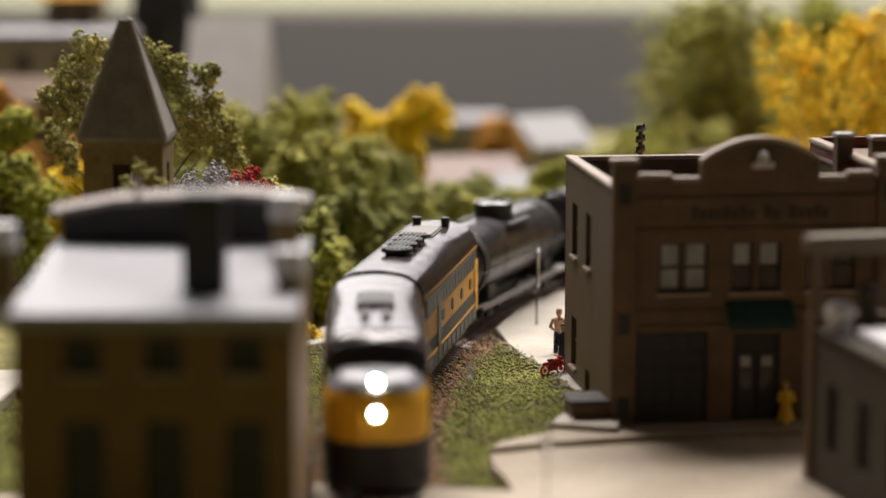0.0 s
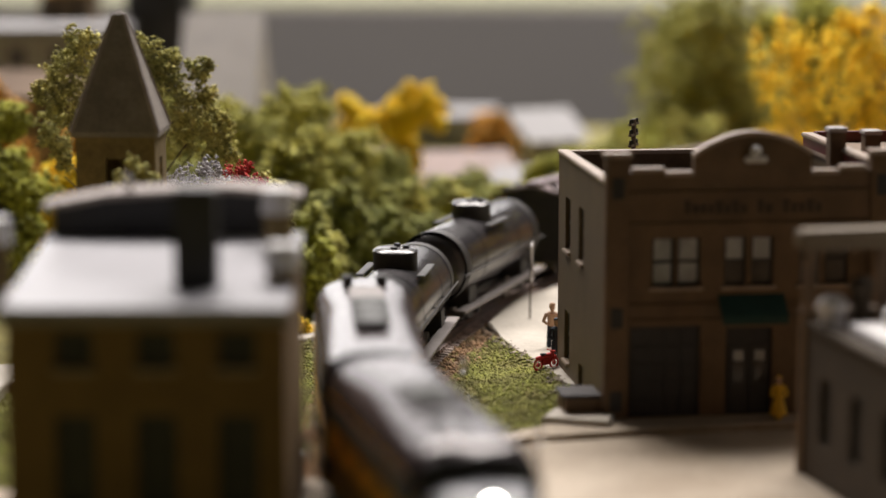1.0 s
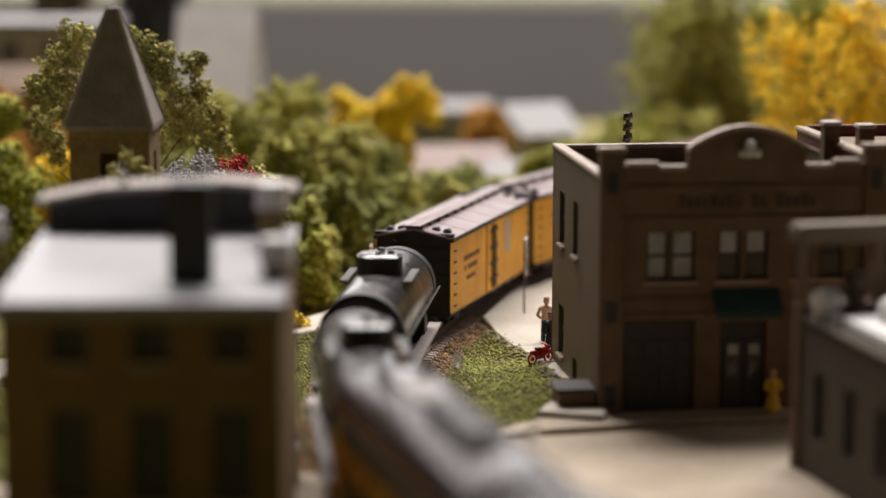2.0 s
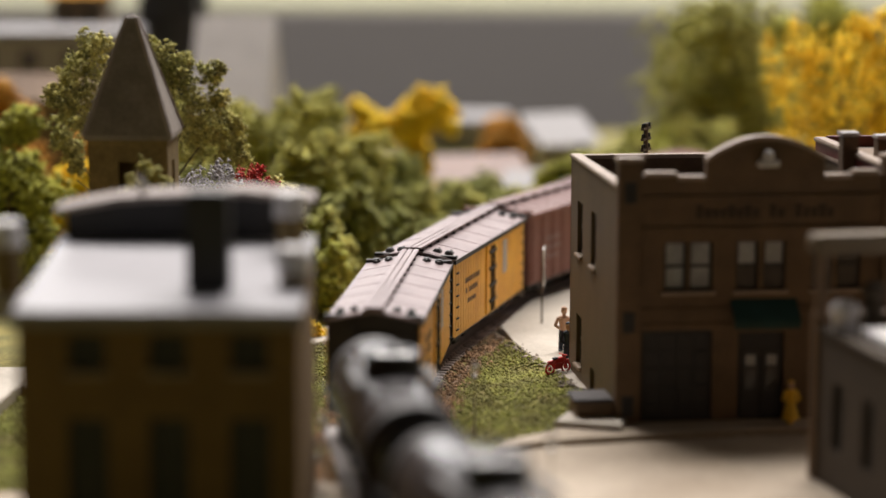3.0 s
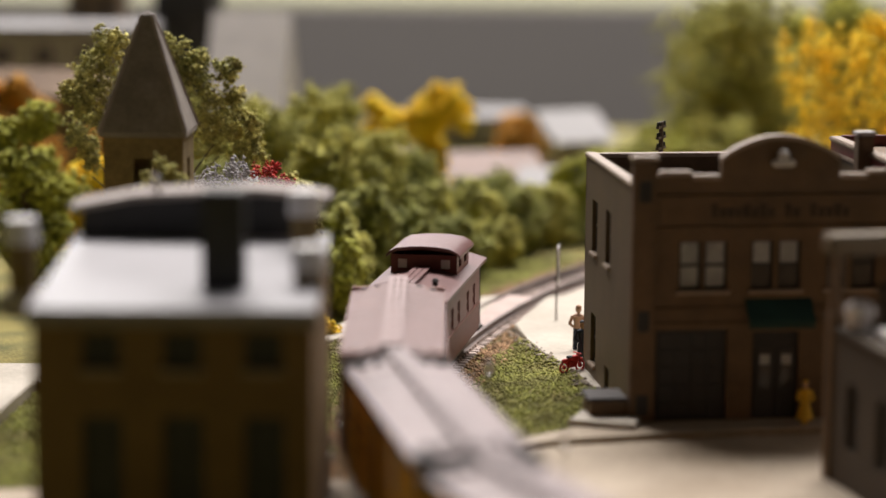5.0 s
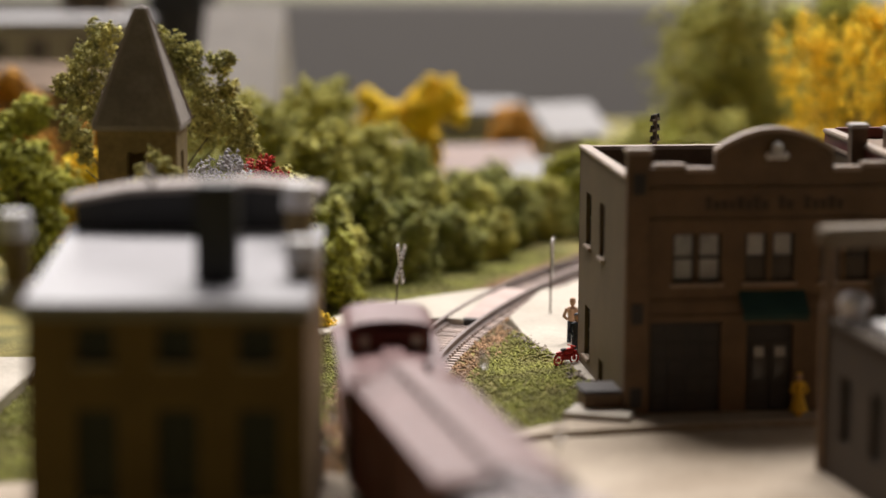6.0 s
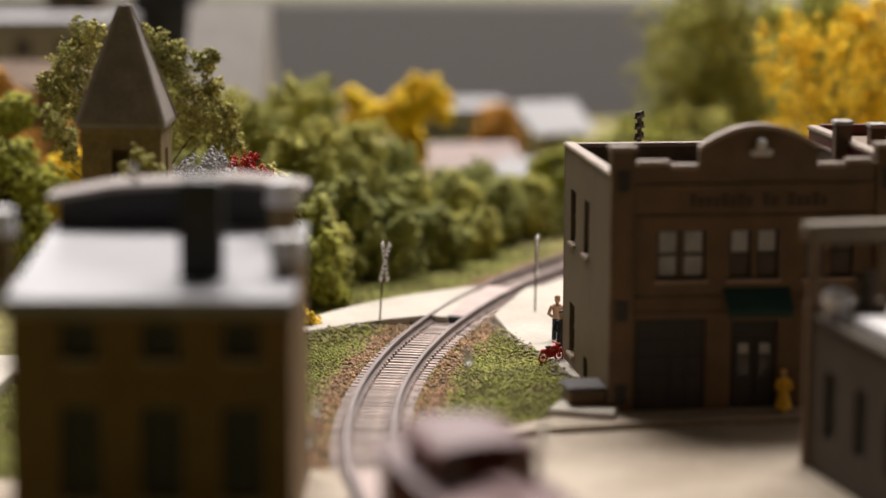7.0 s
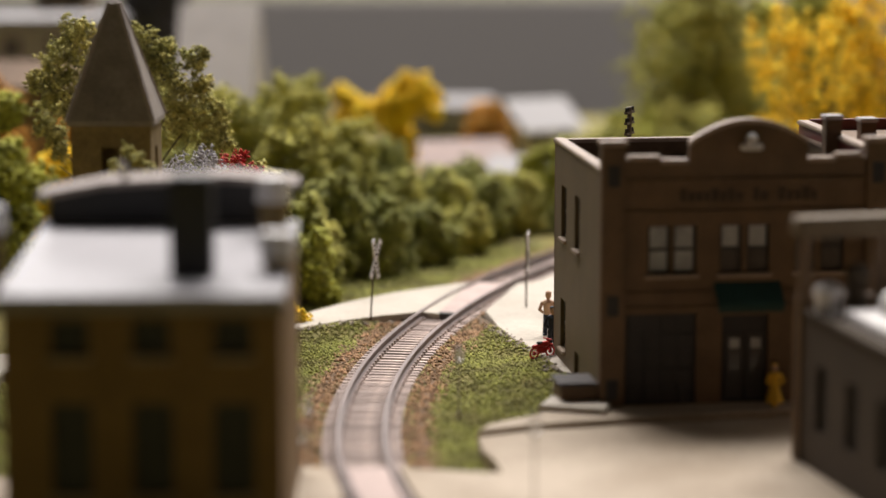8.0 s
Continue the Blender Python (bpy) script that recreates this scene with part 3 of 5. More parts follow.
    prism(bm, [(-4.2, 21.2), (0.0, 24.8), (0.0, 24.0), (-4.2, 20.4)], 13.5, "yz", 22.4)
    aw = part("awning", bm, M["awning"], st, "dark green cloth awning")
    for i in range(14):
        bm = bmesh.new()
        box(bm, 22.45 + i * 0.96, -4.4, 19.4, 23.3 + i * 0.96, -4.1, 20.9, 0.05)
        part("valance_flap", bm, M["awning"], aw)
    # side, rear walls, roof
    side = [(25, 27, 30.5, 38.4), (40.5, 27, 46.5, 38.4), (40.5, 2.6, 46.5, 13.5), (24.5, 0.0, 29.5, 5.0)]
    for x, mat in ((0.0, "tanwall"), (W - 1.8, "tanwall")):
        bm = bmesh.new()
        wall_with_holes(bm, D, -3.6, 46.8, side, 1.8)
        m = Matrix.Translation((x + 1.8, 1.8, 0)) @ Matrix.Rotation(radians(90), 4, "Z")
        part("side_wall", moved(bm, m), M[mat], st, "brown side wall toned for the light on it")
        bm = bmesh.new()
        box(bm, x - 0.4, 1.8, 46.8, x + 2.2, D + 1.8, 47.7, 0.2)
        part("coping", bm, M["coping"], st, "pale stone coping")
        if x == 0.0:
            mi = Matrix.Translation((0, 1.8 + D, 0)) @ Matrix.Rotation(radians(-90), 4, "Z")
            for (a, z0, b, z1) in side:
                sash(st, D - b, z0, D - a, z1, mi, 2, "paneoff", "dark", z0 > 1, 0.8)
        else:
            for (a, z0, b, z1) in side:
                bm = bmesh.new()
                box(bm, x + 0.6, 1.8 + a, z0, x + 1.0, 1.8 + b, z1)
                part("shutter", bm, M["dark"], st)
    bm = bmesh.new()
    box(bm, 0, D, -3.6, W, D + 1.8, 46.6)
    part("rear_wall", bm, M["brown"], st)
    bm = bmesh.new()
    box(bm, -0.3, D - 0.3, 46.6, W + 0.3, D + 2.1, 47.5, 0.2)
    part("coping", bm, M["coping"], st, "pale stone coping")
    bm = bmesh.new()
    box(bm, 1.8, 1.8, 42.0, W - 1.8, D, 43.0)
    part("roof", bm, M["tar"], st, "dark tar roof")
    bm = bmesh.new()
    box(bm, -8.4, 0.5, -3.6, -0.9, 9.0, 4.2, 0.2)
    dock = part("side_dock", bm, M["brown"], st)
    bm = bmesh.new()
    box(bm, -9.0, 0.0, 4.2, -0.9, 9.5, 4.9, 0.2)
    part("dock_top", bm, M["tar"], dock)
    bm = bmesh.new()
    ball(bm, (7.6, 8.0, 48.6), 1.2, 1.3, 1, 0.8)
    rod(bm, (7.6, 8, 43), (7.6, 8, 48.4), 0.7)
    part("roof_vent", bm, M["coping"], st, "", True)
    # the raised right wall, its chimney, and the annex beyond it
    bm = bmesh.new()
    box(bm, W - 1.8, 2.0, 47.75, W, D + 1.8, 49.8)
    rw = part("raised_wall", bm, M["cab"], st)
    bm = bmesh.new()
    box(bm, W - 2.3, 1.6, 49.82, W + 0.4, D + 2.0, 50.8, 0.25)
    part("coping", bm, M["coping"], rw, "pale stone coping")
    for x, y, z, zb in ((W - 4.6, 26.0, 54.2, 43), (W + 5.5, 34.0, 52.6, 44)):
        bm = bmesh.new()
        box(bm, x, y, zb, x + 3.4, y + 3.4, z, 0.2)
        c = part("chimney", bm, M["brown"], st, "dark brown chimney")
        bm = bmesh.new()
        box(bm, x - 0.35, y - 0.35, z, x + 3.75, y + 3.75, z + 0.9, 0.2)
        part("cap", bm, M["gtrim"], c, "pale chimney cap")
    bm = bmesh.new()
    box(bm, W + 0.45, 18, -3.6, W + 24, D + 2, 48.6)
    an = part("annex", bm, M["brown"], st)
    bm = bmesh.new()
    for b in ((W + 0.45, 17.6, W + 24, 19.4), (W + 0.45, D + 0.4, W + 24, D + 2.2), (W + 22.4, 19.4, W + 24.2, D + 0.4)):
        box(bm, b[0], b[1], 48.6, b[2], b[3], 51.0, 0.2)
    part("annex_parapet", bm, M["cab"], an)
    bm = bmesh.new()
    box(bm, 36.6, 3.0, 43.0, 40.0, 6.5, 53.6, 0.2)
    part("vent_block", bm, M["dark"], st)


def build_yellow_house():
    h = thing("brick_house", "yellow brick house with a pale roof and dark chimney", "building", at(-68.4, 363.5, 0, 1.0))
    W, D = 43.5, 56.0
    wins = [(7.8 + i * 12.6, 32.6, 13.6 + i * 12.6, 38.4) for i in range(3)] + [(7.6 + i * 12.6, 10.5, 13.8 + i * 12.6, 25.0) for i in range(3)]
    bm = bmesh.new()
    wall_with_holes(bm, W, -3.6, 41.0, wins, 2.0)
    part("front_wall", bm, M["ybrick"], h)
    for w in wins:
        sash(h, *w, Matrix(), 2, "dark", "dark", True, 1.1)
    for x in (0, W - 2):
        bm = bmesh.new()
        prism(bm, [(2, -3.6), (D, -3.6), (D, 44.4), (2, 41.0)], 2, "yz", x)
        part("side_wall", bm, M["ybrick"], h)
    bm = bmesh.new()
    box(bm, 0, D, -3.6, W, D + 2, 44.0)
    part("rear_wall", bm, M["ybrick"], h)
    bm = bmesh.new()
    prism(bm, [(-0.8, 41.02), (-0.8, 42.2), (D - 2, 45.6), (D - 2, 44.4)], W + 1.0, "yz", -0.5)
    part("roof", bm, M["wroof"], h, "pale glossy sloping roof")
    bm = bmesh.new()
    box(bm, -1.2, -1.2, 39.6, W + 1.2, -0.02, 41.0, 0.2)
    part("eave_moulding", bm, M["spire"], h, "dull grey eave moulding")
    # back wall of the roof, blackened to stand for shade, with its light rim
    bm = bmesh.new()
    prism(bm, [(0.5, 44), (W - 4, 44), (W - 4, 52.0), (W - 12, 52.7), (W / 2, 52.2), (10, 51.6), (0.5, 49.8)], 2.5, "xz", D - 4)
    rear = part("rear_parapet", bm, M["dark"], h, "back wall of the roof, coloured dark for its shade")
    bm = bmesh.new()
    rings = []
    for x, z in ((-1.5, 49.4), (0.5, 49.9), (10, 51.7), (W / 2, 52.3), (W - 12, 52.8), (W - 4, 52.1), (W + 0.5, 51.4)):
        rings.append([(x, D - 4.6, z), (x, D + 2, z + 0.5), (x, D + 2, z + 1.6), (x, D - 4.6, z + 1.1)])
    loft(bm, rings, True, True)
    part("rim", bm, M["spire_edge"], rear, "light grey rim")
    bm = bmesh.new()
    box(bm, 25.2, 12.0, 41, 32.0, 18.0, 59.0, 0.3)
    part("chimney", bm, M["dark"], h, "tall dark chimney")
    # round brick stacks with cream caps
    for x, y, z1 in ((W - 1.5, 17.0, 47.4), (W - 3.5, 44.0, 52.6), (-6.0, 28.0, 50.0)):
        bm = bmesh.new()
        rod(bm, (x, y, 40), (x, y, z1 - 2.2), 2.2, 2.4, 14)
        f = part("turret", bm, M["churchwall"], h)
        bm = bmesh.new()
        rod(bm, (x, y, z1 - 2.2), (x, y, z1 + 2.0), 3.0, 2.6, 16)
        part("cap", bm, M["white"], f, "cream stack cap", True)
    # slanted white finial on the rim
    bm = bmesh.new()
    rod(bm, (14.0, D - 2, 52.0), (13.2, D - 2, 56.0), 0.7, 0.5, 10)
    part("vent_pipe", bm, M["white"], h, "small white slanted finial")
    bm = bmesh.new()
    box(bm, -8.5, 25.5, 36.5, -0.05, 30.5, 40.0, 0.3)
    part("corbel", bm, M["gtrim"], h)


def build_taupe_building():
    b = thing("corner_shop", "taupe brick corner shop with a raised cornice", "building", at(65.3, 428, 0, 13))
    wins = [(7 + i * 14, 7, 12 + i * 14, 19.0) for i in range(4)]
    m = Matrix.Rotation(radians(-90), 4, "Z")
    bm = bmesh.new()
    wall_with_holes(bm, 62, -3.6, 27, wins, 2)
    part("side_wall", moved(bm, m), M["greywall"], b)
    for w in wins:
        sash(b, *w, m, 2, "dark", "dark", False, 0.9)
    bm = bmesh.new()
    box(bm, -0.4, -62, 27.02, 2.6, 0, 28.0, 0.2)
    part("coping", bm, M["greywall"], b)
    bm = bmesh.new()
    box(bm, 2, -13, 24, 58, 0, 25)
    part("roof", bm, M["tar"], b, "dark tar roof")
    # deck raised and painted white so that the roof looks lit
    bm = bmesh.new()
    box(bm, 3.2, -61, 24, 57, -11.02, 29.6, 0.3)
    part("roof_deck", bm, M["white"], b, "roof deck raised and whitened to look lit")
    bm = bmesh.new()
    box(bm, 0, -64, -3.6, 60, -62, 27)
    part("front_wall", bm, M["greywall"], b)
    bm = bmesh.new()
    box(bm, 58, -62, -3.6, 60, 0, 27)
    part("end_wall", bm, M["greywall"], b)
    bm = bmesh.new()
    box(bm, -0.6, 0, -3.6, 60, 2.5, 30)
    part("rear_wall", bm, M["brown"], b)
    # assumed posts hold the cornice and leave gaps for light from behind
    for x in (-0.4, 14, 28, 42, 57):
        bm = bmesh.new()
        box(bm, x, 0.2, 30, x + 2.2, 2.3, 41, 0.15)
        part("roof_post", bm, M["brown"], b)
    bm = bmesh.new()
    box(bm, -1.6, -1.5, 41.02, 61, 4, 44.6, 0.5)
    part("cornice", bm, M["tanwall"], b, "dull brown cornice")
    # made-up domes; the white ones stand for bright patches of lit roof
    for x, y, z, r, mat in ((3.2, -4.0, 31.5, 2.9, "white"), (8.5, -4.5, 35.0, 2.4, "greywall"), (12.2, -16.0, 31.0, 4.2, "white"), (18.0, -24.0, 31.0, 4.0, "white")):
        bm = bmesh.new()
        rod(bm, (x, y, 25), (x, y, z - 1), r * 0.8, r * 0.8, 14)
        ball(bm, (x, y, z), r, 1, 1, 0.75)
        part("roof_vent", bm, M[mat], b, "", True)


def build_church():
    c = thing("church", "stone church tower with a tall grey slate spire", "church", at(-68.9, 505, 0, -1))
    bm = bmesh.new()
    wall_with_holes(bm, 16.6, -3.6, 53.6, [(6.2, 38, 11.0, 49.0)], 1.5)
    part("tower_wall", moved(bm, Matrix.Translation((-8.3, -8.3, 0))), M["churchwall"], c)
    for k in (1, 2, 3):
        bm = bmesh.new()
        wall_with_holes(bm, 16.6 if k == 2 else 13.6, -3.6, 53.6, [(4.8, 38, 8.8, 48.5)], 1.5)
        moved(bm, Matrix.Rotation(radians(90 * k), 4, "Z") @ Matrix.Translation((-8.3 if k == 2 else -6.8, -8.3, 0)))
        part("tower_wall", bm, M["churchwall"], c)
    bm = bmesh.new()
    q = 9.1
    loft(bm, [[(-q, -q, 53.6), (q, -q, 53.6), (q, q, 53.6), (-q, q, 53.6)], [(-q, -q, 54.6), (q, -q, 54.6), (q, q, 54.6), (-q, q, 54.6)],
              [(-1.2, -1.2, 78.5), (1.2, -1.2, 78.5), (1.2, 1.2, 78.5), (-1.2, 1.2, 78.5)], [(-.2, -.2, 79.3), (.2, -.2, 79.3), (.2, .2, 79.3), (-.2, .2, 79.3)]], True, True)
    sp = part("spire", bm, M["spire"], c)
    for sx, sy in ((-1, -1), (1, -1), (1, 1), (-1, 1)):
        bm = bmesh.new()
        rod(bm, (sx * q, sy * q, 54.5), (sx * 1.1, sy * 1.1, 78.6), 0.55, 0.4, 6)
        part("hip_ridge", bm, M["spire_edge"], sp)
    bm = bmesh.new()
    box(bm, -9, 8.32, -3.6, 9, 50, 26)
    part("nave", bm, M["churchwall"], c)
    bm = bmesh.new()
    prism(bm, [(-11, 25), (11, 25), (0, 40)], 44, "xz", 8.6)
    part("nave_roof", bm, M["spire"], c)


def build_far_houses():
    """Model houses far behind, well out of focus."""
    def house(x, y, w, d, z, wall, roof, rz=0, pitch=0.0, floors=2, label="", zb=-3.6):
        h = thing("far_house", label, "building", at(x, y, 0, rz))
        n = max(2, int(w / 14))
        holes = [((i + 0.3) * w / n, z * (k + 0.3) / floors, (i + 0.7) * w / n, z * (k + 0.75) / floors) for i in range(n) for k in range(floors)]
        bm = bmesh.new()
        wall_with_holes(bm, w, zb, z, holes, 2)
        part("front_wall", moved(bm, Matrix.Translation((-w / 2, 0, 0))), M[wall], h)
        for hl in holes:
            bm = bmesh.new()
            box(bm, hl[0] - w / 2, 1.0, hl[1], hl[2] - w / 2, 1.6, hl[3])
            part("window", bm, M["paneoff"], h)
        bm = bmesh.new()
        box(bm, -w / 2, 2, zb, w / 2, d, z)
        part("rear_block", bm, M[wall], h)
        bm = bmesh.new()
        if pitch:
            prism(bm, [(-3, z - 1), (d + 3, z - 1), (d / 2, z + pitch)], w + 6, "yz", -w / 2 - 3)
        else:
            box(bm, -w / 2 - 2, -2, z, w / 2 + 2, d + 2, z + 3, 0.5)
        part("roof", bm, M[roof], h)
    house(41, 890, 20, 34, 9.5, "gtrim", "bluegrey", 24, 9, 1, "white model house under a white gable roof")
    house(2, 800, 44, 50, 4, "hill", "pinkroof", 12, 8, 1, "low model house under a pale red roof")
    house(30, 790, 26, 36, 3, "hill", "bluegrey", -5, 6, 1, "low model shed with a blue-grey roof")
    house(-3, 960, 44, 40, 7, "bluegrey", "bluegrey", 0, 0, 1, "grey model warehouse with a flat roof")
    house(-83, 860, 23, 45, 23, "bluegrey", "gtrim", -3, 33, 2, "tall model hall under a steep pale grey roof")
    house(-113, 930, 22, 30, 74, "dark", "dark", -4, 0, 4, "dark brick model tower block")
    house(-150, 880, 62, 40, 47, "gtrim", "bluegrey", 4, 0, 3, "grey model warehouse with a flat grey roof")
    house(-154, 970, 20, 30, 60, "hill", "orange_leaf", 0, 6, 3, "model house with an orange roof")
    house(-152, 800, 56, 40, 34, "hill", "hill", 0, 6, 2, "brown model house with a dull roof")


build_station()
build_yellow_house()
build_taupe_building()
build_church()
build_far_houses()


# ---- trees and bushes ----
def tree(name, label, x, y, base, height, radius, mat, seed, lobes=9, n=1500, crumb=(0.8, 1.6), low=0.25, trunk=1.4, category="tree", gap=0.0, zsq=1.0, shape=(), spiky=0.4, spread=0.19):
    """A tapered trunk with limbs, and a crown of foam crumbs that hang in uneven clusters round them."""
    rng = np.random.default_rng(seed)
    t = thing(name, label, category, at(x, y, base))
    bm = bmesh.new()
    top = height * 0.8
    rod(bm, (0, 0, 0), (0, 0, top * 0.5), trunk, trunk * 0.7, 8)
    rod(bm, (0, 0, top * 0.5), (radius * 0.1, 0, top), trunk * 0.7, trunk * 0.2, 8)
    cs = []
    for i in range(lobes):
        a = i * 2.4 + rng.uniform(-0.5, 0.5)
        k = (i + 0.5) / lobes
        z = height * (low + (1 - low) * (k * 0.92 + rng.uniform(-0.05, 0.05)))
        r = radius * (0.75 - 0.55 * abs(k - 0.35) ** 1.2) * rng.uniform(0.55, 1.05)
        c = np.array([r * math.cos(a), r * math.sin(a), z])
        cs.append((c, radius * rng.uniform(0.3, 0.5) * (1.1 - 0.45 * k)))
        rod(bm, (0, 0, max(1, z * 0.6)), tuple(c * 0.9 + np.array([0, 0, z * 0.08])), trunk * 0.35, trunk * 0.1, 5)
    if shape:
        cs = [(np.array([a, rng.uniform(-4, 4), b]), r) for a, b, r in shape]
    part("trunk", bm, M["bark"], t)
    # clusters of crumbs on twigs
    pts, sizes = [], []
    per = max(4, n // (max(len(cs), 1) * 30))
    for c, r in cs:
        for _ in range(30):
            d = rng.normal(size=3)
            d /= np.linalg.norm(d)
            if rng.random() < gap:
                continue
            q = c + d * r * rng.uniform(0.45, 1.1) * np.array([1, 1, zsq])
            m = per * 3 // 2
            pts.append(q + rng.normal(size=(m, 3)) * r * spread)
            sizes.append(rng.uniform(*crumb, m))
    pts, sizes = np.concatenate(pts), np.concatenate(sizes)
    k = pts[:, 2] > 0.3
    mesh_part("crown", crumbs("crown", pts[k], sizes[k], rng, 0.85, spiky), M[mat], t)
    return t


def build_trees():
    # the sharp olive tree round the spire
    tree("foam_tree", "olive foam-leaf model tree behind the church spire", -75, 572, -3, 67, 29, "leaf", 11, 26, 24000, (0.2, 0.5), 0.52, gap=0.66, spiky=0.7, spread=0.24,
         shape=[(-13.3, 70.5, 3.2), (-10.3, 71.6, 2.6), (-15.4, 66.5, 3.8), (-11.7, 66.2, 3.4), (-19.1, 62.4, 3.0), (-21.6, 60.1, 2.2), (-17.1, 60.1, 4.2), (-20.4, 56.7, 3.4), (-15.4, 56.1, 3.6), (-19.1, 52.0, 3.8), (-20.4, 47.9, 2.6), (-15.0, 50.7, 3.0), (-17.7, 45.2, 2.8), (-16.0, 42.1, 2.0), (-12.3, 60.8, 3.4), (1.8, 70.2, 2.6), (4.7, 68.6, 3.4), (7.8, 65.9, 3.4), (10.0, 67.5, 2.2), (14.0, 65.4, 2.2), (16.9, 64.8, 2.2), (15.9, 61.5, 2.6), (9.9, 62.2, 3.6), (7.2, 60.8, 3.6), (12.3, 58.8, 3.6), (8.5, 56.1, 3.8), (13.9, 55.1, 4.2), (10.9, 52.0, 4.0), (16.6, 52.0, 4.0), (19.5, 53.0, 2.6), (14.6, 48.6, 4.2), (18.6, 47.9, 4.0), (22.2, 48.9, 3.0), (23.3, 45.2, 2.6), (20.0, 44.5, 3.2), (11.2, 46.6, 3.6), (5.8, 63.5, 3.0), (17.3, 58.1, 2.4)])
    tree("flower_bush", "bush with bright red flowers by the church", -48, 545, -3, 45.5, 7, "red_leaf", 13, 9, 1500, (0.2, 0.45), 0.8, gap=0.5, category="bush")
    tree("flower_bush", "bush with pale grey flowers by the church", -55, 525, -3, 47.5, 9, "grey_leaf", 14, 9, 1700, (0.2, 0.42), 0.8, gap=0.45, category="bush")
    tree("bush", "small olive bush by the church", -42, 560, -3, 40, 8, "leaf", 15, 8, 1300, (0.4, 0.9), 0.7, category="bush")
    tree("bush", "small olive bush below the church belfry", -64.5, 485, -3, 54, 5.0, "leaf", 16, 7, 1400, (0.25, 0.55), 0.82, gap=0.3, category="bush")
    # the hedge behind the track
    row = [(-42, 655, 40, 17, "hedge"), (-30, 680, 37, 17, "hedge"), (-54, 690, 47, 20, "hedge"), (-44, 730, 46, 17, "hedge"), (-22, 705, 28, 16, "deep"), (-14, 672, 22, 12, "hedge"),
           (-2, 690, 21, 13, "hedge"), (9, 700, 17, 12, "deep"), (19, 716, 16, 12, "hedge"), (34, 735, 25, 12, "lime"), (41, 742, 25, 13, "hedge"),
           (-36, 616, 24, 11, "hedge"), (-47, 606, 26, 11, "lime"), (-34, 600, 17, 8, "lime"), (62, 765, 30, 16, "lime"), (52, 750, 27, 13, "hedge"),
           (-70, 640, 36, 18, "deep"), (-75, 700, 46, 22, "hedge"), (4, 735, 17, 14, "deep"), (42, 712, 14, 10, "deep"), (-18, 644, 20, 11, "deep"),
           (-6, 660, 15, 9, "deep"), (-30, 640, 27, 12, "deep"), (80, 770, 34, 18, "hedge"), (6, 676, 12, 8, "hedge")]
    for i, (x, y, h, r, mat) in enumerate(row):
        tree("hedge_bush", {"deep": "dark green foam bush in the hedge", "hedge": "olive green foam bush in the hedge", "lime": "bright green foam bush in the hedge"}[mat],
             x, y, -3, h, r, mat, 40 + i, 14, 5200, (0.45, 1.0), 0.1, category="bush")
    tree("flower_bush", "low clump of yellow flowers beside the road", -35, 563, -3, 6, 4, "yellow_leaf", 68, 8, 420, (0.25, 0.55), 0.3, trunk=0.4, category="bush")
    # yellow and tall trees beyond
    tree("autumn_tree", "bright yellow autumn model tree behind the hedge", -18, 785, -6, 36, 15, "yellow_leaf", 71, 8, 9000, (0.5, 1.1), 0.35, gap=0.1,
         shape=[(-15.4, 38.0, 2.4), (-12.7, 35.8, 2.8), (-8.6, 32.1, 3.2), (-4.5, 32.1, 3.2), (0.3, 35.2, 3.6), (2.5, 38.4, 3.2), (6.5, 40.3, 3.2), (11.4, 39.9, 3.2), (14.5, 36.5, 2.8), (14.9, 32.1, 2.2), (8.9, 35.2, 3.4), (5.3, 32.5, 3.6), (0.6, 29.7, 3.4), (3.4, 25.9, 3.6), (5.3, 21.3, 3.4), (6.2, 17.2, 3.4), (6.5, 11.9, 3.0), (-16.0, 29.7, 2.0)])
    tree("autumn_tree", "bright yellow autumn model tree behind the station", 110, 690, -3, 70, 26, "yellow_leaf", 72, 22, 9000, (0.45, 1.0), 0.4, gap=0.78)
    tree("autumn_tree", "bright yellow autumn model tree behind the station", 131, 700, -3, 72, 22, "yellow_leaf", 74, 18, 7500, (0.45, 1.0), 0.4, gap=0.77)
    tree("tall_tree", "tall dark green model tree behind the station", 86, 800, -3, 72, 27, "hedge", 73, 24, 9000, (0.6, 1.3), 0.2, gap=0.45, spread=0.3)
    tree("tall_tree", "tall bright green model tree behind the station", 128, 860, -3, 66, 26, "lime", 75, 12, 4500, (1.0, 2.0), 0.3)
    for i, (x, y, h, r, mat, word) in enumerate(((-101, 650, 33, 13, "yellow_leaf", "yellow"), (-106, 700, 37, 14, "orange_leaf", "orange"), (-117, 620, 49, 13, "lime", "bright green"),
                                                 (-139, 720, 52, 13, "orange_leaf", "orange"), (16, 865, 24, 9, "orange_leaf", "orange"),
                                                 (-60, 560, 14, 9, "lime", "bright green"))):
        tree("background_bush", f"{word} foam bush beyond the model houses", x, y, -3, h, r, mat, 90 + i, 11, 4200, (0.6, 1.3), 0.15, category="bush", spread=0.32)


build_trees()


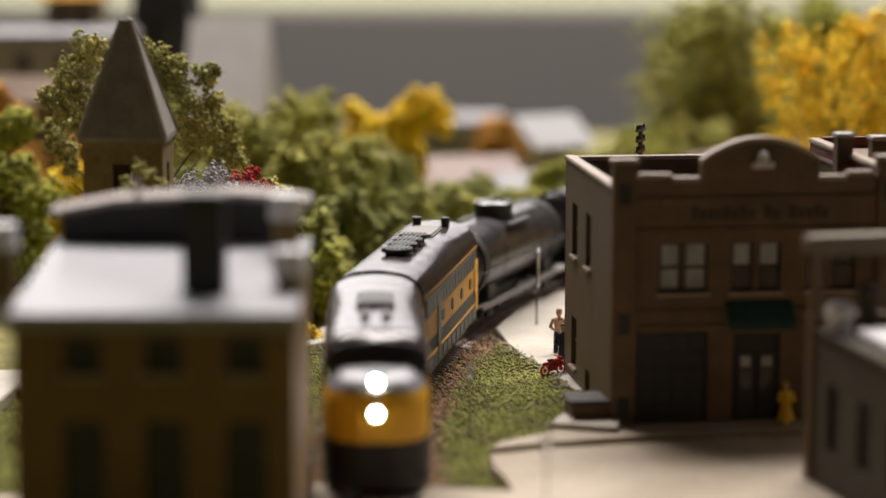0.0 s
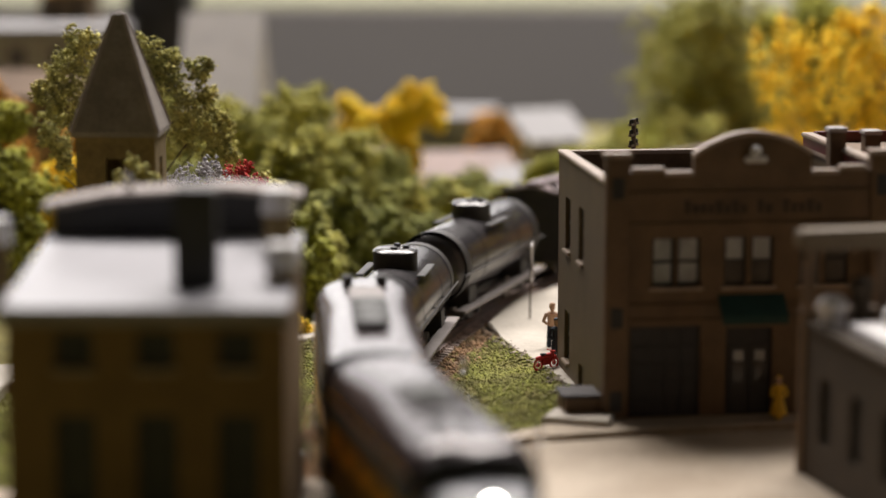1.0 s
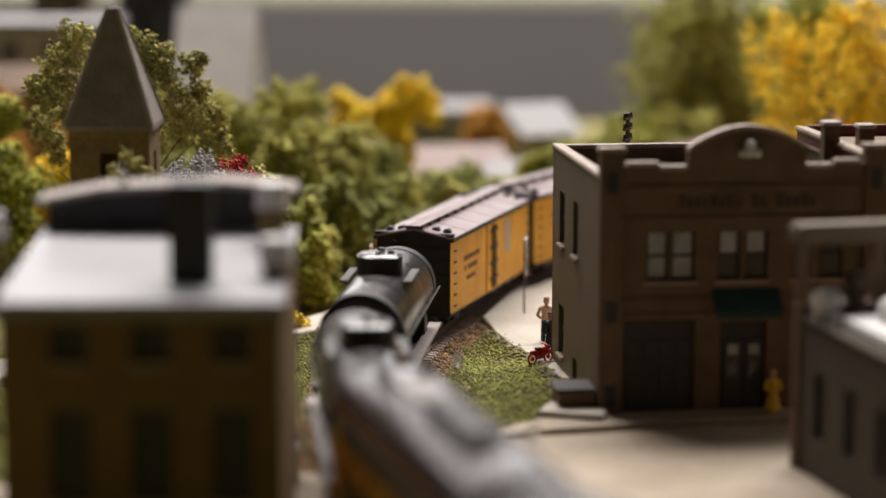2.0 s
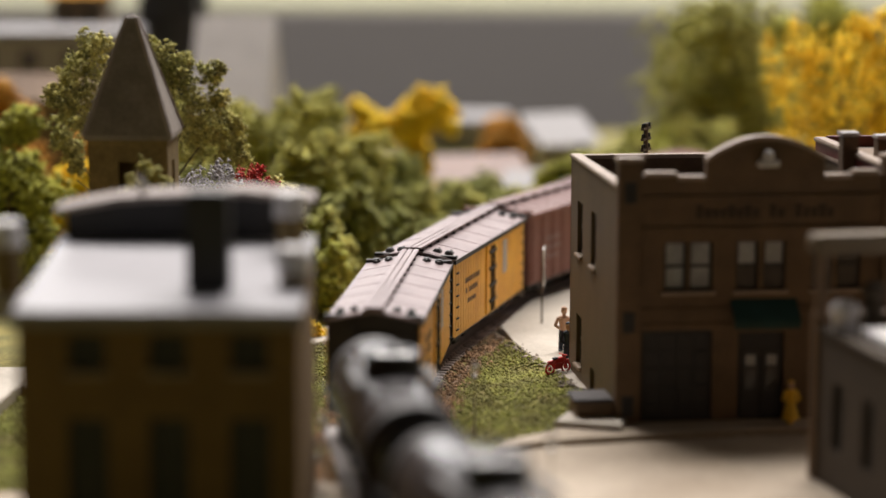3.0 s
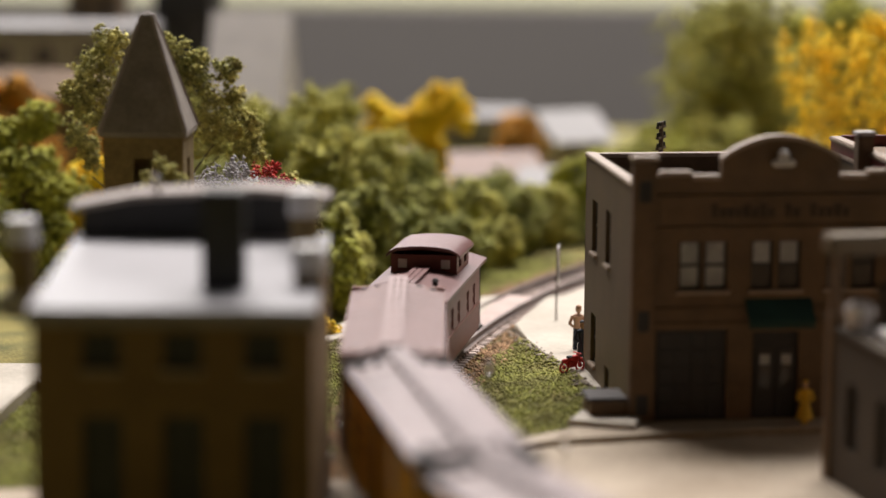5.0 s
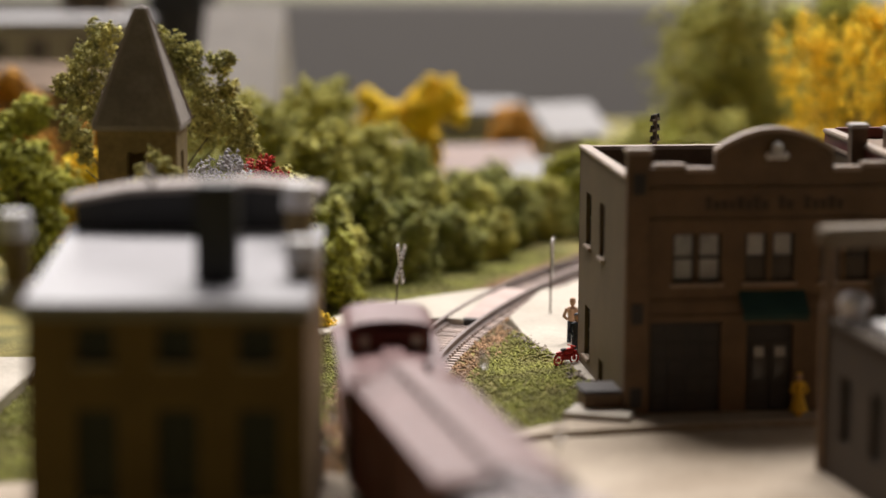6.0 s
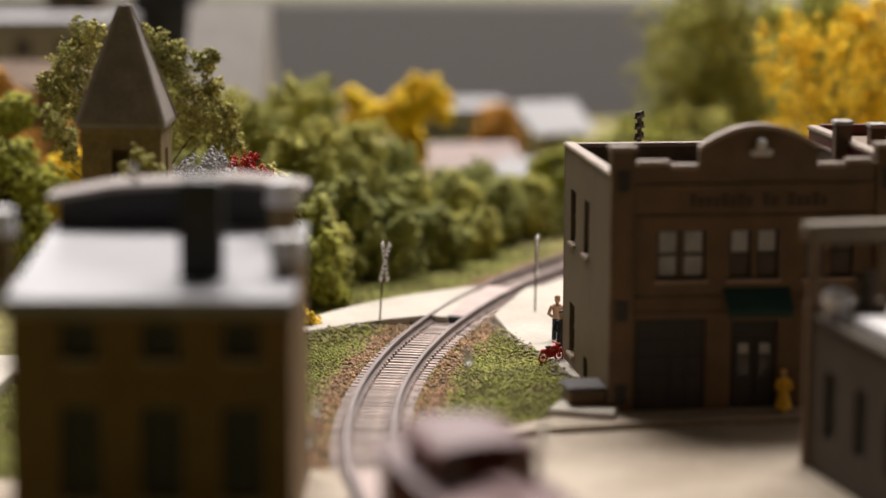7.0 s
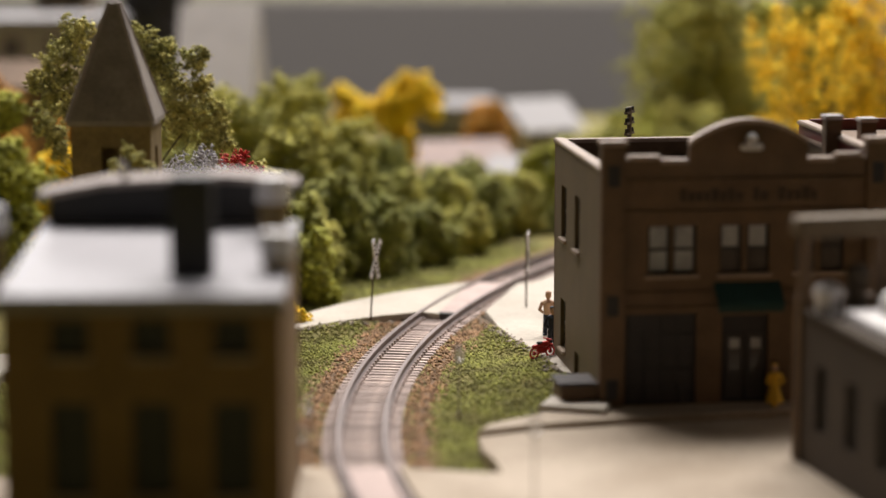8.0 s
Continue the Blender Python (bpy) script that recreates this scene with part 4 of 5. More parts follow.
# ---- small things ----
def build_crossbuck(x, y, rz, tall, lean=0.0):
    c = thing("crossing_sign", "weathered crossbuck railway crossing sign on a thin post", "sign", at(x, y, -1.2, rz, 0, lean), group="crossing signs")
    bm = bmesh.new()
    rod(bm, (0, 0, -2.5), (0, 0, tall), 0.25, 0.2, 8)
    part("post", bm, M["post"], c)
    for a in (-62, 62):
        bm = bmesh.new()
        box(bm, -5.2, -0.6, -0.8, 5.2, -0.25, 0.8, 0.08)
        moved(bm, Matrix.Translation((0, 0, tall - 3.6)) @ Matrix.Rotation(radians(a), 4, "Y"))
        b = part("blade", bm, M["white"], c, "grey-white crossed blade")
        bm = bmesh.new()
        for i in range(7):
            if abs(i - 3) > 0:
                box(bm, -3.9 + i * 1.2, -0.68, -0.4, -3.3 + i * 1.2, -0.6, 0.4)
        moved(bm, Matrix.Translation((0, 0, tall - 3.6)) @ Matrix.Rotation(radians(a), 4, "Y"))
        part("lettering", bm, M["sign"], b)
    return c


def limb(bm, a, b, r0, r1):
    rod(bm, a, b, r0, r1, 8)
    ball(bm, b, r1, sub=1)


def figure_mesh(name, label, m, top, bottom, skirt=False, size=0.95):
    """A plain painted plastic figure in one mesh."""
    bm = bmesh.new()
    if skirt:
        rod(bm, (0, 0, 0), (0, 0, 1.2), 0.9, 0.9, 10)
        rod(bm, (0, 0, 1.2), (0, 0, 5.6), 2.3, 0.95, 12)
    else:
        limb(bm, (-0.75, 0, 0), (-0.5, 0, 5.0), 0.6, 0.75)
        limb(bm, (0.85, 0.2, 0), (0.5, 0, 5.0), 0.6, 0.75)
        ball(bm, (-0.8, -0.5, 0.3), 0.55, 0.9, 1.6, 0.6, 1)
        ball(bm, (0.9, -0.3, 0.3), 0.55, 0.9, 1.6, 0.6, 1)
    low = set(bm.faces)
    rod(bm, (0, 0, 5.2), (0, 0, 8.2), 1.0, 1.35, 10)
    ball(bm, (0, 0, 8.1), 1.3, 1.15, 0.75, 0.6)
    for s in (-1, 1):
        limb(bm, (s * 1.4, 0, 8.2), (s * 2.1, -0.3, 6.3), 0.42, 0.4)
        limb(bm, (s * 2.1, -0.3, 6.3), (s * 1.1, -0.8, 5.7), 0.38, 0.33)
    mid = set(bm.faces) - low
    rod(bm, (0, 0, 8.4), (0, 0, 9.2), 0.42)
    ball(bm, (0, 0, 9.9), 0.85, 0.9, 0.95, 1.15)
    for f in bm.faces:
        f.material_index = 1 if f in low else 0 if f in mid else 2
    ball(bm, (0, 0.15, 10.4), 0.8, 0.95, 1.0, 0.75)
    bmesh.ops.recalc_face_normals(bm, faces=bm.faces)
    bmesh.ops.scale(bm, vec=(MM * size, MM * size, MM * size), verts=bm.verts)
    me = bpy.data.meshes.new(name)
    bm.to_mesh(me)
    bm.free()
    for k in (top, bottom, "skin"):
        me.materials.append(M[k])
    ob = mesh_part(name, me, None, None, "", True)
    ob.matrix_basis = m
    return tagged(ob, label, "figurine")


def build_motorcycle():
    c = thing("motorcycle", "tiny red model motorcycle parked on the grass edge", "motorcycle", at(22.0, 521.5, -1.0, 38))
    for x in (-2.3, 2.3):
        bm = bmesh.new()
        seg = 16
        rings = [[(x + (1.15 + 0.3 * math.cos(b)) * math.cos(a), 0.3 * math.sin(b), 1.45 + (1.15 + 0.3 * math.cos(b)) * math.sin(a)) for b in (0, 1.57, 3.14, 4.71)] for a in [i * 6.2832 / seg for i in range(seg + 1)]]
        loft(bm, rings, True)
        w = part("wheel", bm, M["red"], c, "red painted wheel", True)
        bm = bmesh.new()
        rod(bm, (x, -0.15, 1.45), (x, 0.15, 1.45), 0.5)
        part("hub", bm, M["red"], w)
    bm = bmesh.new()
    ball(bm, (0.5, 0, 3.2), 1.1, 1.5, 0.6, 0.7)
    ball(bm, (-1.9, 0, 3.0), 0.9, 1.4, 0.55, 0.5)
    ball(bm, (2.4, 0, 2.8), 0.8, 1.0, 0.5, 0.5)
    box(bm, -1.6, -0.4, 1.2, 1.4, 0.4, 2.8, 0.3)
    part("body", bm, M["red"], c, "glossy red", True)
    bm = bmesh.new()
    rod(bm, (2.3, 0.35, 1.4), (1.6, 0.35, 4.2), 0.16)
    rod(bm, (2.3, -0.35, 1.4), (1.6, -0.35, 4.2), 0.16)
    rod(bm, (1.5, -1.4, 4.3), (1.5, 1.4, 4.3), 0.15)
    part("fork", bm, M["red"], c)
    bm = bmesh.new()
    box(bm, -1.6, -0.5, 3.4, 0.0, 0.5, 3.9, 0.2)
    part("seat", bm, M["black"], c)


def build_pole(x, y, base, tall):
    c = thing("utility_pole", "dark utility pole with insulators behind the station", "pole", at(x, y, base, 66))
    bm = bmesh.new()
    rod(bm, (0, 0, 0), (0, 0, tall), 0.7, 0.55, 8)
    part("pole", bm, M["post"], c)
    for z in (tall - 1.2, tall - 3.6, tall - 6.0):
        bm = bmesh.new()
        box(bm, -2.6, -0.4, z - 0.3, 2.6, 0.4, z + 0.3, 0.1)
        arm = part("crossarm", bm, M["post"], c)
        for dx in (-2.2, -1.1, 1.1, 2.2):
            bm = bmesh.new()
            rod(bm, (dx, 0, z + 0.3), (dx, 0, z + 1.2), 0.35, 0.25, 8)
            part("insulator", bm, M["dark"], arm)


def build_lamp(x, y, tall):
    """A thin street lamp with a clear globe."""
    c = thing("street_lamp", "thin street lamp with a clear glass globe", "lamp", at(x, y, -1.6), group="street lamps")
    bm = bmesh.new()
    rod(bm, (0, 0, -2.2), (0, 0, tall), 0.16, 0.12, 8)
    rod(bm, (0, 0, -2.2), (0, 0, 0.6), 0.5, 0.3, 8)
    part("post", bm, M["gtrim"], c)
    bm = bmesh.new()
    ball(bm, (0, 0, tall + 1.0), 1.15, sz=1.2)
    g = part("globe", bm, M["glass"], c, "clear glass globe", True)
    bm = bmesh.new()
    rod(bm, (0, 0, tall + 2.2), (0, 0, tall + 2.9), 0.7, 0.2, 10)
    part("finial", bm, M["gtrim"], g)
    bm = bmesh.new()
    rod(bm, (0, 0, tall - 0.9), (0, 0, tall + 0.1), 0.25, 0.75, 10)
    part("collar", bm, M["gtrim"], g)


def build_small():
    build_crossbuck(-17.4, 567, 69, 18.4, 9)
    build_crossbuck(20.4, 579.5, 84, 18.6, 1)
    figure_mesh("man_figurine", "painted plastic man figurine with bare arms", at(24.3, 545, -0.45, -15), "skin", "navy")
    figure_mesh("man_figurine", "painted plastic man figurine in navy clothes", at(24.6, 529, -0.45, 10), "navy", "navy", size=0.9)
    figure_mesh("woman_figurine", "painted plastic woman figurine in a yellow dress", at(66.4, 470, 0.12, 8), "ydress", "ydress", True, 0.8)
    build_motorcycle()
    build_pole(42.5, 545, -3, 55.5)
    build_lamp(3.2, 470, 11.0)
    build_lamp(-24.8, 432, 9.5)
    build_lamp(-25.6, 421, 6.5)
    build_lamp(15.6, 398, 14.0)


build_small()


# ---- the train ----
def trucks(car, half, wheel_r=2.6, axles=(-6.5, 6.5), gauge=4.5):
    """Two trucks with side frames, wheels and springs; they ride with the car."""
    for x in (-half, half):
        bm = bmesh.new()
        for s in (-1, 1):
            box(bm, x + axles[0] - 1.5, s * 6.0 - 0.6, 2.6, x + axles[-1] + 1.5, s * 6.0 + 0.6, 3.9, 0.2)
            box(bm, x - 2, s * 6.0 - 0.8, 1.2, x + 2, s * 6.0 + 0.8, 3.0, 0.2)
        box(bm, x - 1.6, -6, 2.6, x + 1.6, 6, 4.2, 0.2)
        t = part("truck", bm, M["black"], car)
        for a in axles:
            bm = bmesh.new()
            for s in (-1, 1):
                rod(bm, (x + a, s * (gauge - 0.5), wheel_r), (x + a, s * (gauge + 0.5), wheel_r), wheel_r, wheel_r, 18)
            rod(bm, (x + a, -gauge, wheel_r), (x + a, gauge, wheel_r), 0.5)
            part("wheelset", bm, M["steel"], t, "bare steel wheels")
            bm = bmesh.new()
            for s in (-1, 1):
                box(bm, x + a - 1, s * 6.0 - 1, 1.7, x + a + 1, s * 6.0 + 1, 3.4, 0.25)
            part("journal_boxes", bm, M["black"], t)


def coupler(car, x):
    bm = bmesh.new()
    s = 1 if x > 0 else -1
    box(bm, x - 1.5 * s, -0.7, 2.8, x + 2.2 * s, 0.7, 4.2, 0.2)
    box(bm, x + 1.6 * s, -1.2, 2.5, x + 2.9 * s, 1.2, 4.6, 0.3)
    part("coupler", bm, M["black"], car)


ROOF = [(9.7, 22.0), (9.55, 23.2), (8.9, 24.6), (7.6, 25.9), (5.6, 26.9), (3.0, 27.4), (0, 27.6)]


def half_band(x0, x1, pts, inset=None):
    """Strips along both sides from one half section."""
    bm = bmesh.new()
    for s in (-1, 1):
        loft(bm, [[(x, s * y, z) for y, z in pts] for x in (x0, x1)])
    return bm


def loco(name, label, cab):
    car = thing(name, label, "locomotive")
    L = 36.5
    front = L - 15 if cab else L
    bands = (("sill_panel", [(8.9, 4.0), (9.7, 4.4), (9.7, 11.6)], "green_grey"), ("yellow_stripe", [(9.72, 11.6), (9.72, 17.0)], "stripe"),
             ("upper_panel", [(9.7, 17.0), (9.7, 21.4)], "green_grey"), ("eave_stripe", [(9.74, 21.4), (9.74, 22.1)], "stripe"))
    for n, pts, mat in bands:
        bm = half_band(-L, front, pts)
        bmesh.ops.solidify(bm, geom=bm.faces[:], thickness=0.5)
        part(n, bm, M[mat], car)
    bm = bmesh.new()
    ring = [(y, z) for y, z in ROOF] + [(-y, z) for y, z in ROOF[-2::-1]]
    loft(bm, [[(x, y, z) for y, z in ring] for x in (-L, -L * 0.3, front)])
    bmesh.ops.solidify(bm, geom=bm.faces[:], thickness=0.5)
    roof = part("roof", bm, M["silver"], car, "satin silver-brown roof", True)
    bm = bmesh.new()
    prism(bm, [(9.3, 4.0), (9.3, 22), *[(y * 0.96, z - 0.3) for y, z in ROOF[1:]], *[(-y * 0.96, z - 0.3) for y, z in ROOF[-2:0:-1]], (-9.3, 22), (-9.3, 4.0)], 0.6, "yz", -L + 0.1)
    part("end_wall", bm, M["black"], car)
    if not cab:
        bm = bmesh.new()
        prism(bm, [(9.3, 4.0), (9.3, 22), *[(y * 0.96, z - 0.3) for y, z in ROOF[1:]], *[(-y * 0.96, z - 0.3) for y, z in ROOF[-2:0:-1]], (-9.3, 22), (-9.3, 4.0)], 0.6, "yz", L - 0.7)
        part("end_wall", bm, M["black"], car)
    # roof seams, fans, rivets, exhausts
    for x in np.arange(-L + 9, front - 3, 9.5):
        bm = bmesh.new()
        loft(bm, [[(x + d, y * 1.006, z + 0.1) for y, z in ring] for d in (-0.18, 0.18)])
        bmesh.ops.solidify(bm, geom=bm.faces[:], thickness=0.15)
        part("roof_seam", bm, M["silver"], roof)
    fans = (15, 8.4, 1.8, -4.8) if not cab else (-5,)
    for x in fans:
        bm = bmesh.new()
        if cab:
            box(bm, x - 6.5, -3.8, 27.0, x + 6.5, 3.8, 28.3, 0.3)
        else:
            rod(bm, (x, 0, 27.0), (x, 0, 28.2), 2.6, 2.6, 20)
            rod(bm, (x, 0, 28.2), (x, 0, 29.0), 3.5, 3.3, 24)
        f = part("radiator_fan", bm, M["dark"], roof, "black roof fan", True)
        for i in range(6):
            bm = bmesh.new()
            y = -2.4 + i * 0.95
            box(bm, x - (5.8 if cab else 1.9), y - 0.2, 28.25 if cab else 28.95, x + (5.8 if cab else 1.9), y + 0.2, 28.7 if cab else 29.2)
            part("grille_bar", bm, M["green_grey"], f)
    if not cab:
        for y in (-2.6, 2.6):
            bm = bmesh.new()
            rod(bm, (-29, y * 1.3, 26.4), (-29, y * 1.3, 29.4), 0.9, 1.1, 10)
            part("exhaust_stack", bm, M["dark"], roof)
        bm = bmesh.new()
        box(bm, -25, -3.4, 27.1, -11, 3.4, 28.0, 0.4)
        part("steam_hatch", bm, M["frame"], roof)
    else:
        for y in (-2.0, 2.0):
            bm = bmesh.new()
            box(bm, 7.0, y - 0.9, 27.2, 13.0, y + 0.9, 28.4, 0.3)
            part("horn_cover", bm, M["dark"], roof)
    # side details: portholes, louvres, door lines
    for s in (-1, 1):
        for x in (-26, -13, 0, 13):
            bm = bmesh.new()
            rod(bm, (x, s * 9.4, 14.3), (x, s * 9.95, 14.3), 1.35, 1.35, 14)
            part("porthole", bm, M["dark"], car)
        for x in np.arange(-L + 4, front - 2, 4.2):
            bm = bmesh.new()
            box(bm, x, s * 9.6, 17.4, x + 3.6, s * 9.95, 21.0, 0.1)
            part("louvre_panel", bm, M["green_grey"], car)
        bm = bmesh.new()
        box(bm, L - 21, s * 9.6, 5, L - 16.5, s * 9.98, 19.5, 0.1)
        part("side_door", bm, M["green_grey"], car)
        if not cab:
            bm = bmesh.new()
            prism(bm, [(-L + 0.05, 6.5), (-L + 2.6, 6.5), (-L + 3.0, 11.0), (-L + 4.2, 12.0), (-L + 4.2, 17.0), (-L + 2.0, 18.6), (-L + 0.05, 18.6)], s * 0.4, "xz", s * 9.62)
            part("rear_flash", bm, M["stripe"], car, "yellow flash at the rear end")
        bm = bmesh.new()
        box(bm, -L, s * 9.6, 8.0, front, s * 9.88, 8.4)
        part("pin_stripe", bm, M["stripe"], car)
        for x in np.arange(-L + 2, front, 6):
            bm = bmesh.new()
            box(bm, x, s * 9.6, 4.8, x + 5.2, s * 9.84, 7.6, 0.08)
            part("skirt_panel", bm, M["green_grey"], car)
    bm = bmesh.new()
    box(bm, -L + 1, -8.3, 2.8, L - 2, 8.3, 4.3, 0.3)
    box(bm, -9, -7.6, 1.2, 9, 7.6, 4.0, 0.8)
    part("underframe", bm, M["black"], car)
    if cab:
        nose_parts(car, front, L)
    trucks(car, 22, 3.1, (-8, 8))
    coupler(car, -L)
    return car


def nose_parts(car, x0, x1):
    """The rounded bulldog nose, in its painted bands."""
    # half width and top of the nose along its length
    stations = [(x0, 9.7, 27.6), (x0 + 2.5, 9.68, 27.3), (x0 + 4.0, 9.6, 26.2), (x0 + 6.2, 9.5, 22.2), (x0 + 8.5, 9.2, 21.6), (x0 + 11, 8.5, 21.0), (x0 + 13, 7.3, 20.0), (x0 + 14.4, 5.4, 18.4), (x0 + 15.2, 3.0, 16.6)]
    def z_curve(w, zt, n=9):
        pts = []
        k = min(5.6, zt - 15)
        for i in range(n):
            a = math.pi / 2 * i / (n - 1)
            pts.append((w * math.cos(a) ** 0.62 if i < n - 1 else 0.0, zt - k + k * math.sin(a)))
        return pts
    def shell(name, lo, hi, mat, grow=0.0, sts=stations, label=""):
        bm = bmesh.new()
        rings = []
        for x, w, zt in sts:
            prof = [(w, z) for z in np.linspace(4.5, max(zt - min(5.6, zt - 15), 5), 14)] + z_curve(w, zt)[1:]
            zs = np.array([p[1] for p in prof])
            ys = np.array([p[0] for p in prof])
            top = min(hi, zt)
            bot = min(lo, zt - 0.01)
            line = [(float(np.interp(z, zs, ys)) + grow, z) for z in np.linspace(bot, top, 9)]
            rings.append([(x, y, z) for y, z in line] + [(x, -y, z) for y, z in line[::-1]])
        loft(bm, rings, False)
        return part(name, bm, M[mat], car, label, True)
    shell("nose_roof", 22.6, 28, "silver", 0.0, stations[:4])
    shell("windshield_band", 21.0, 26.4, "dark", 0.1, [(x0 + 2.4, 9.7, 26.4), (x0 + 4.4, 9.62, 25.9), (x0 + 6.4, 9.5, 22.0)], "black windshield band")
    shell("nose_top", 18.4, 22.6, "ltgrey", 0.0, stations[3:], "light grey nose band")
    shell("nose_front", 9.6, 18.4, "stripe", 0.0, stations, "bright yellow nose")
    shell("pilot", 1.0, 9.6, "black", 0.0, stations, "black pilot")
    # caps of the front
    bm = bmesh.new()
    prism(bm, [(-3, 9.6), (3, 9.6), (3, 15.8), (0, 16.6), (-3, 15.8)], 0.4, "yz", x0 + 14.9)
    part("nose_cap", bm, M["stripe"], car)
    bm = bmesh.new()
    prism(bm, [(-3, 1.2), (3, 1.2), (3, 9.6), (-3, 9.6)], 0.4, "yz", x0 + 14.9)
    part("pilot_cap", bm, M["black"], car)
    for z, r, x in ((20.3, 1.0, x0 + 13.2), (15.0, 0.95, x0 + 15.2)):
        bm = bmesh.new()
        rod(bm, (x - 2.2, 0, z), (x + 0.4, 0, z), r + 0.45, r + 0.35, 18)
        h = part("headlight", bm, M["ltgrey"], car)
        bm = bmesh.new()
        rod(bm, (x + 0.35, 0, z), (x + 0.6, 0, z), r, r * 0.9, 18)
        part("lens", bm, M["lamp_on"], h, "lit warm-white lens")
    for s in (-1, 1):
        bm = bmesh.new()
        box(bm, x0 + 1, s * 9.6, 17, x0 + 4, s * 9.9, 21, 0.2)
        part("cab_window", bm, M["paneoff"], car)


def tank_car(name, label):
    car = thing(name, label, "tank car", group="tank cars")
    L, R, Z = 33.0, 8.6, 14.6
    bm = bmesh.new()
    prof = [(-L, 0.05), (-L + 0.3, 4.0), (-L + 1.0, 6.6), (-L + 2.4, 8.2), (-L + 4, R), (L - 4, R), (L - 2.4, 8.2), (L - 1.0, 6.6), (L - 0.3, 4.0), (L, 0.05)]
    loft(bm, [[(x, r * math.cos(a), Z + r * math.sin(a)) for a in [i * 6.2832 / 40 for i in range(40)]] for x, r in prof], True, True)
    shell = part("tank", bm, M["tank"], car, "glossy charcoal tank", True)
    # the wide end bands are black to stand for shade on the tank heads
    for x in (-L + 4.2, -14, 14, L - 4.2):
        bm = bmesh.new()
        loft(bm, [[(x + d, (R + 0.14) * math.cos(a), Z + (R + 0.14) * math.sin(a)) for a in [i * 6.2832 / 40 for i in range(40)]] for d in ((-0.35, 0.35) if abs(x) < 20 else (-1.8, 1.8))], True)
        part("band", bm, M["tank"] if abs(x) < 20 else M["black"], shell, "", True)
    bm = bmesh.new()
    rod(bm, (0, 0, Z + R - 2), (0, 0, Z + R + 3.0), 4.9, 4.9, 28)
    dome = part("dome", bm, M["black"], car, "black expansion dome", True)
    bm = bmesh.new()
    rod(bm, (0, 0, Z + R + 3.0), (0, 0, Z + R + 3.6), 5.0, 4.2, 28)
    part("dome_lid", bm, M["tank"], dome, "", True)
    for x, y in ((-2.5, 0), (2.5, 0), (0, 2.4)):
        bm = bmesh.new()
        rod(bm, (x, y, Z + R + 3.5), (x, y, Z + R + 4.2), 0.8, 0.7, 12)
        part("valve", bm, M["dark"], dome)
    bm = bmesh.new()
    for s in (-1, 1):
        box(bm, -8.0, s * 7.6, Z + R - 1.6, 8.0, s * 5.8, Z + R - 1.1, 0.1)
    part("dome_platform", bm, M["black"], car)
    for s in (-1, 1):
        bm = bmesh.new()
        rod(bm, (-L - 1, s * 9.2, Z - 1.0), (L + 1, s * 9.2, Z - 1.0), 0.25, 0.25, 6)
        part("handrail", bm, M["black"], car)
        for x in (-28, -14, 0, 14, 28):
            bm = bmesh.new()
            rod(bm, (x, s * 8.3, Z - 1.0), (x, s * 9.2, Z - 1.0), 0.2, 0.2, 6)
            part("handrail_bracket", bm, M["black"], car)
        bm = bmesh.new()
        box(bm, -L - 1.5, s * 6.8, 4.6, L + 1.5, s * 9.6, 5.3, 0.12)
        part("running_board", bm, M["frame"], car, "grey running board")
    for x in (-22, 22):
        bm = bmesh.new()
        box(bm, x - 3, -7.4, 4.0, x + 3, 7.4, 9.5, 0.3)
        part("saddle", bm, M["black"], car)
    bm = bmesh.new()
    box(bm, -L - 1.5, -2.2, 3.2, L + 1.5, 2.2, 5.2, 0.2)
    for x in (-L - 1.5, L):
        box(bm, x, -9.3, 3.8, x + 1.5, 9.3, 5.2, 0.2)
    part("underframe", bm, M["black"], car)
    trucks(car, 22)
    coupler(car, L + 1.5)
    coupler(car, -L - 1.5)
    return car


def bars(car, x0, z0, rows, side, seed, mat="letter"):
    """Lettering as plain bars."""
    rnd = random.Random(seed)
    for k, (n, w, h) in enumerate(rows):
        bm = bmesh.new()
        x = x0 - n * w / 2
        for i in range(n):
            if rnd.random() < 0.86:
                box(bm, x, side * 9.16, z0 - k * 2.4, x + w * 0.72, side * 9.24, z0 - k * 2.4 + h)
            x += w
        part("lettering", bm, M[mat], car)


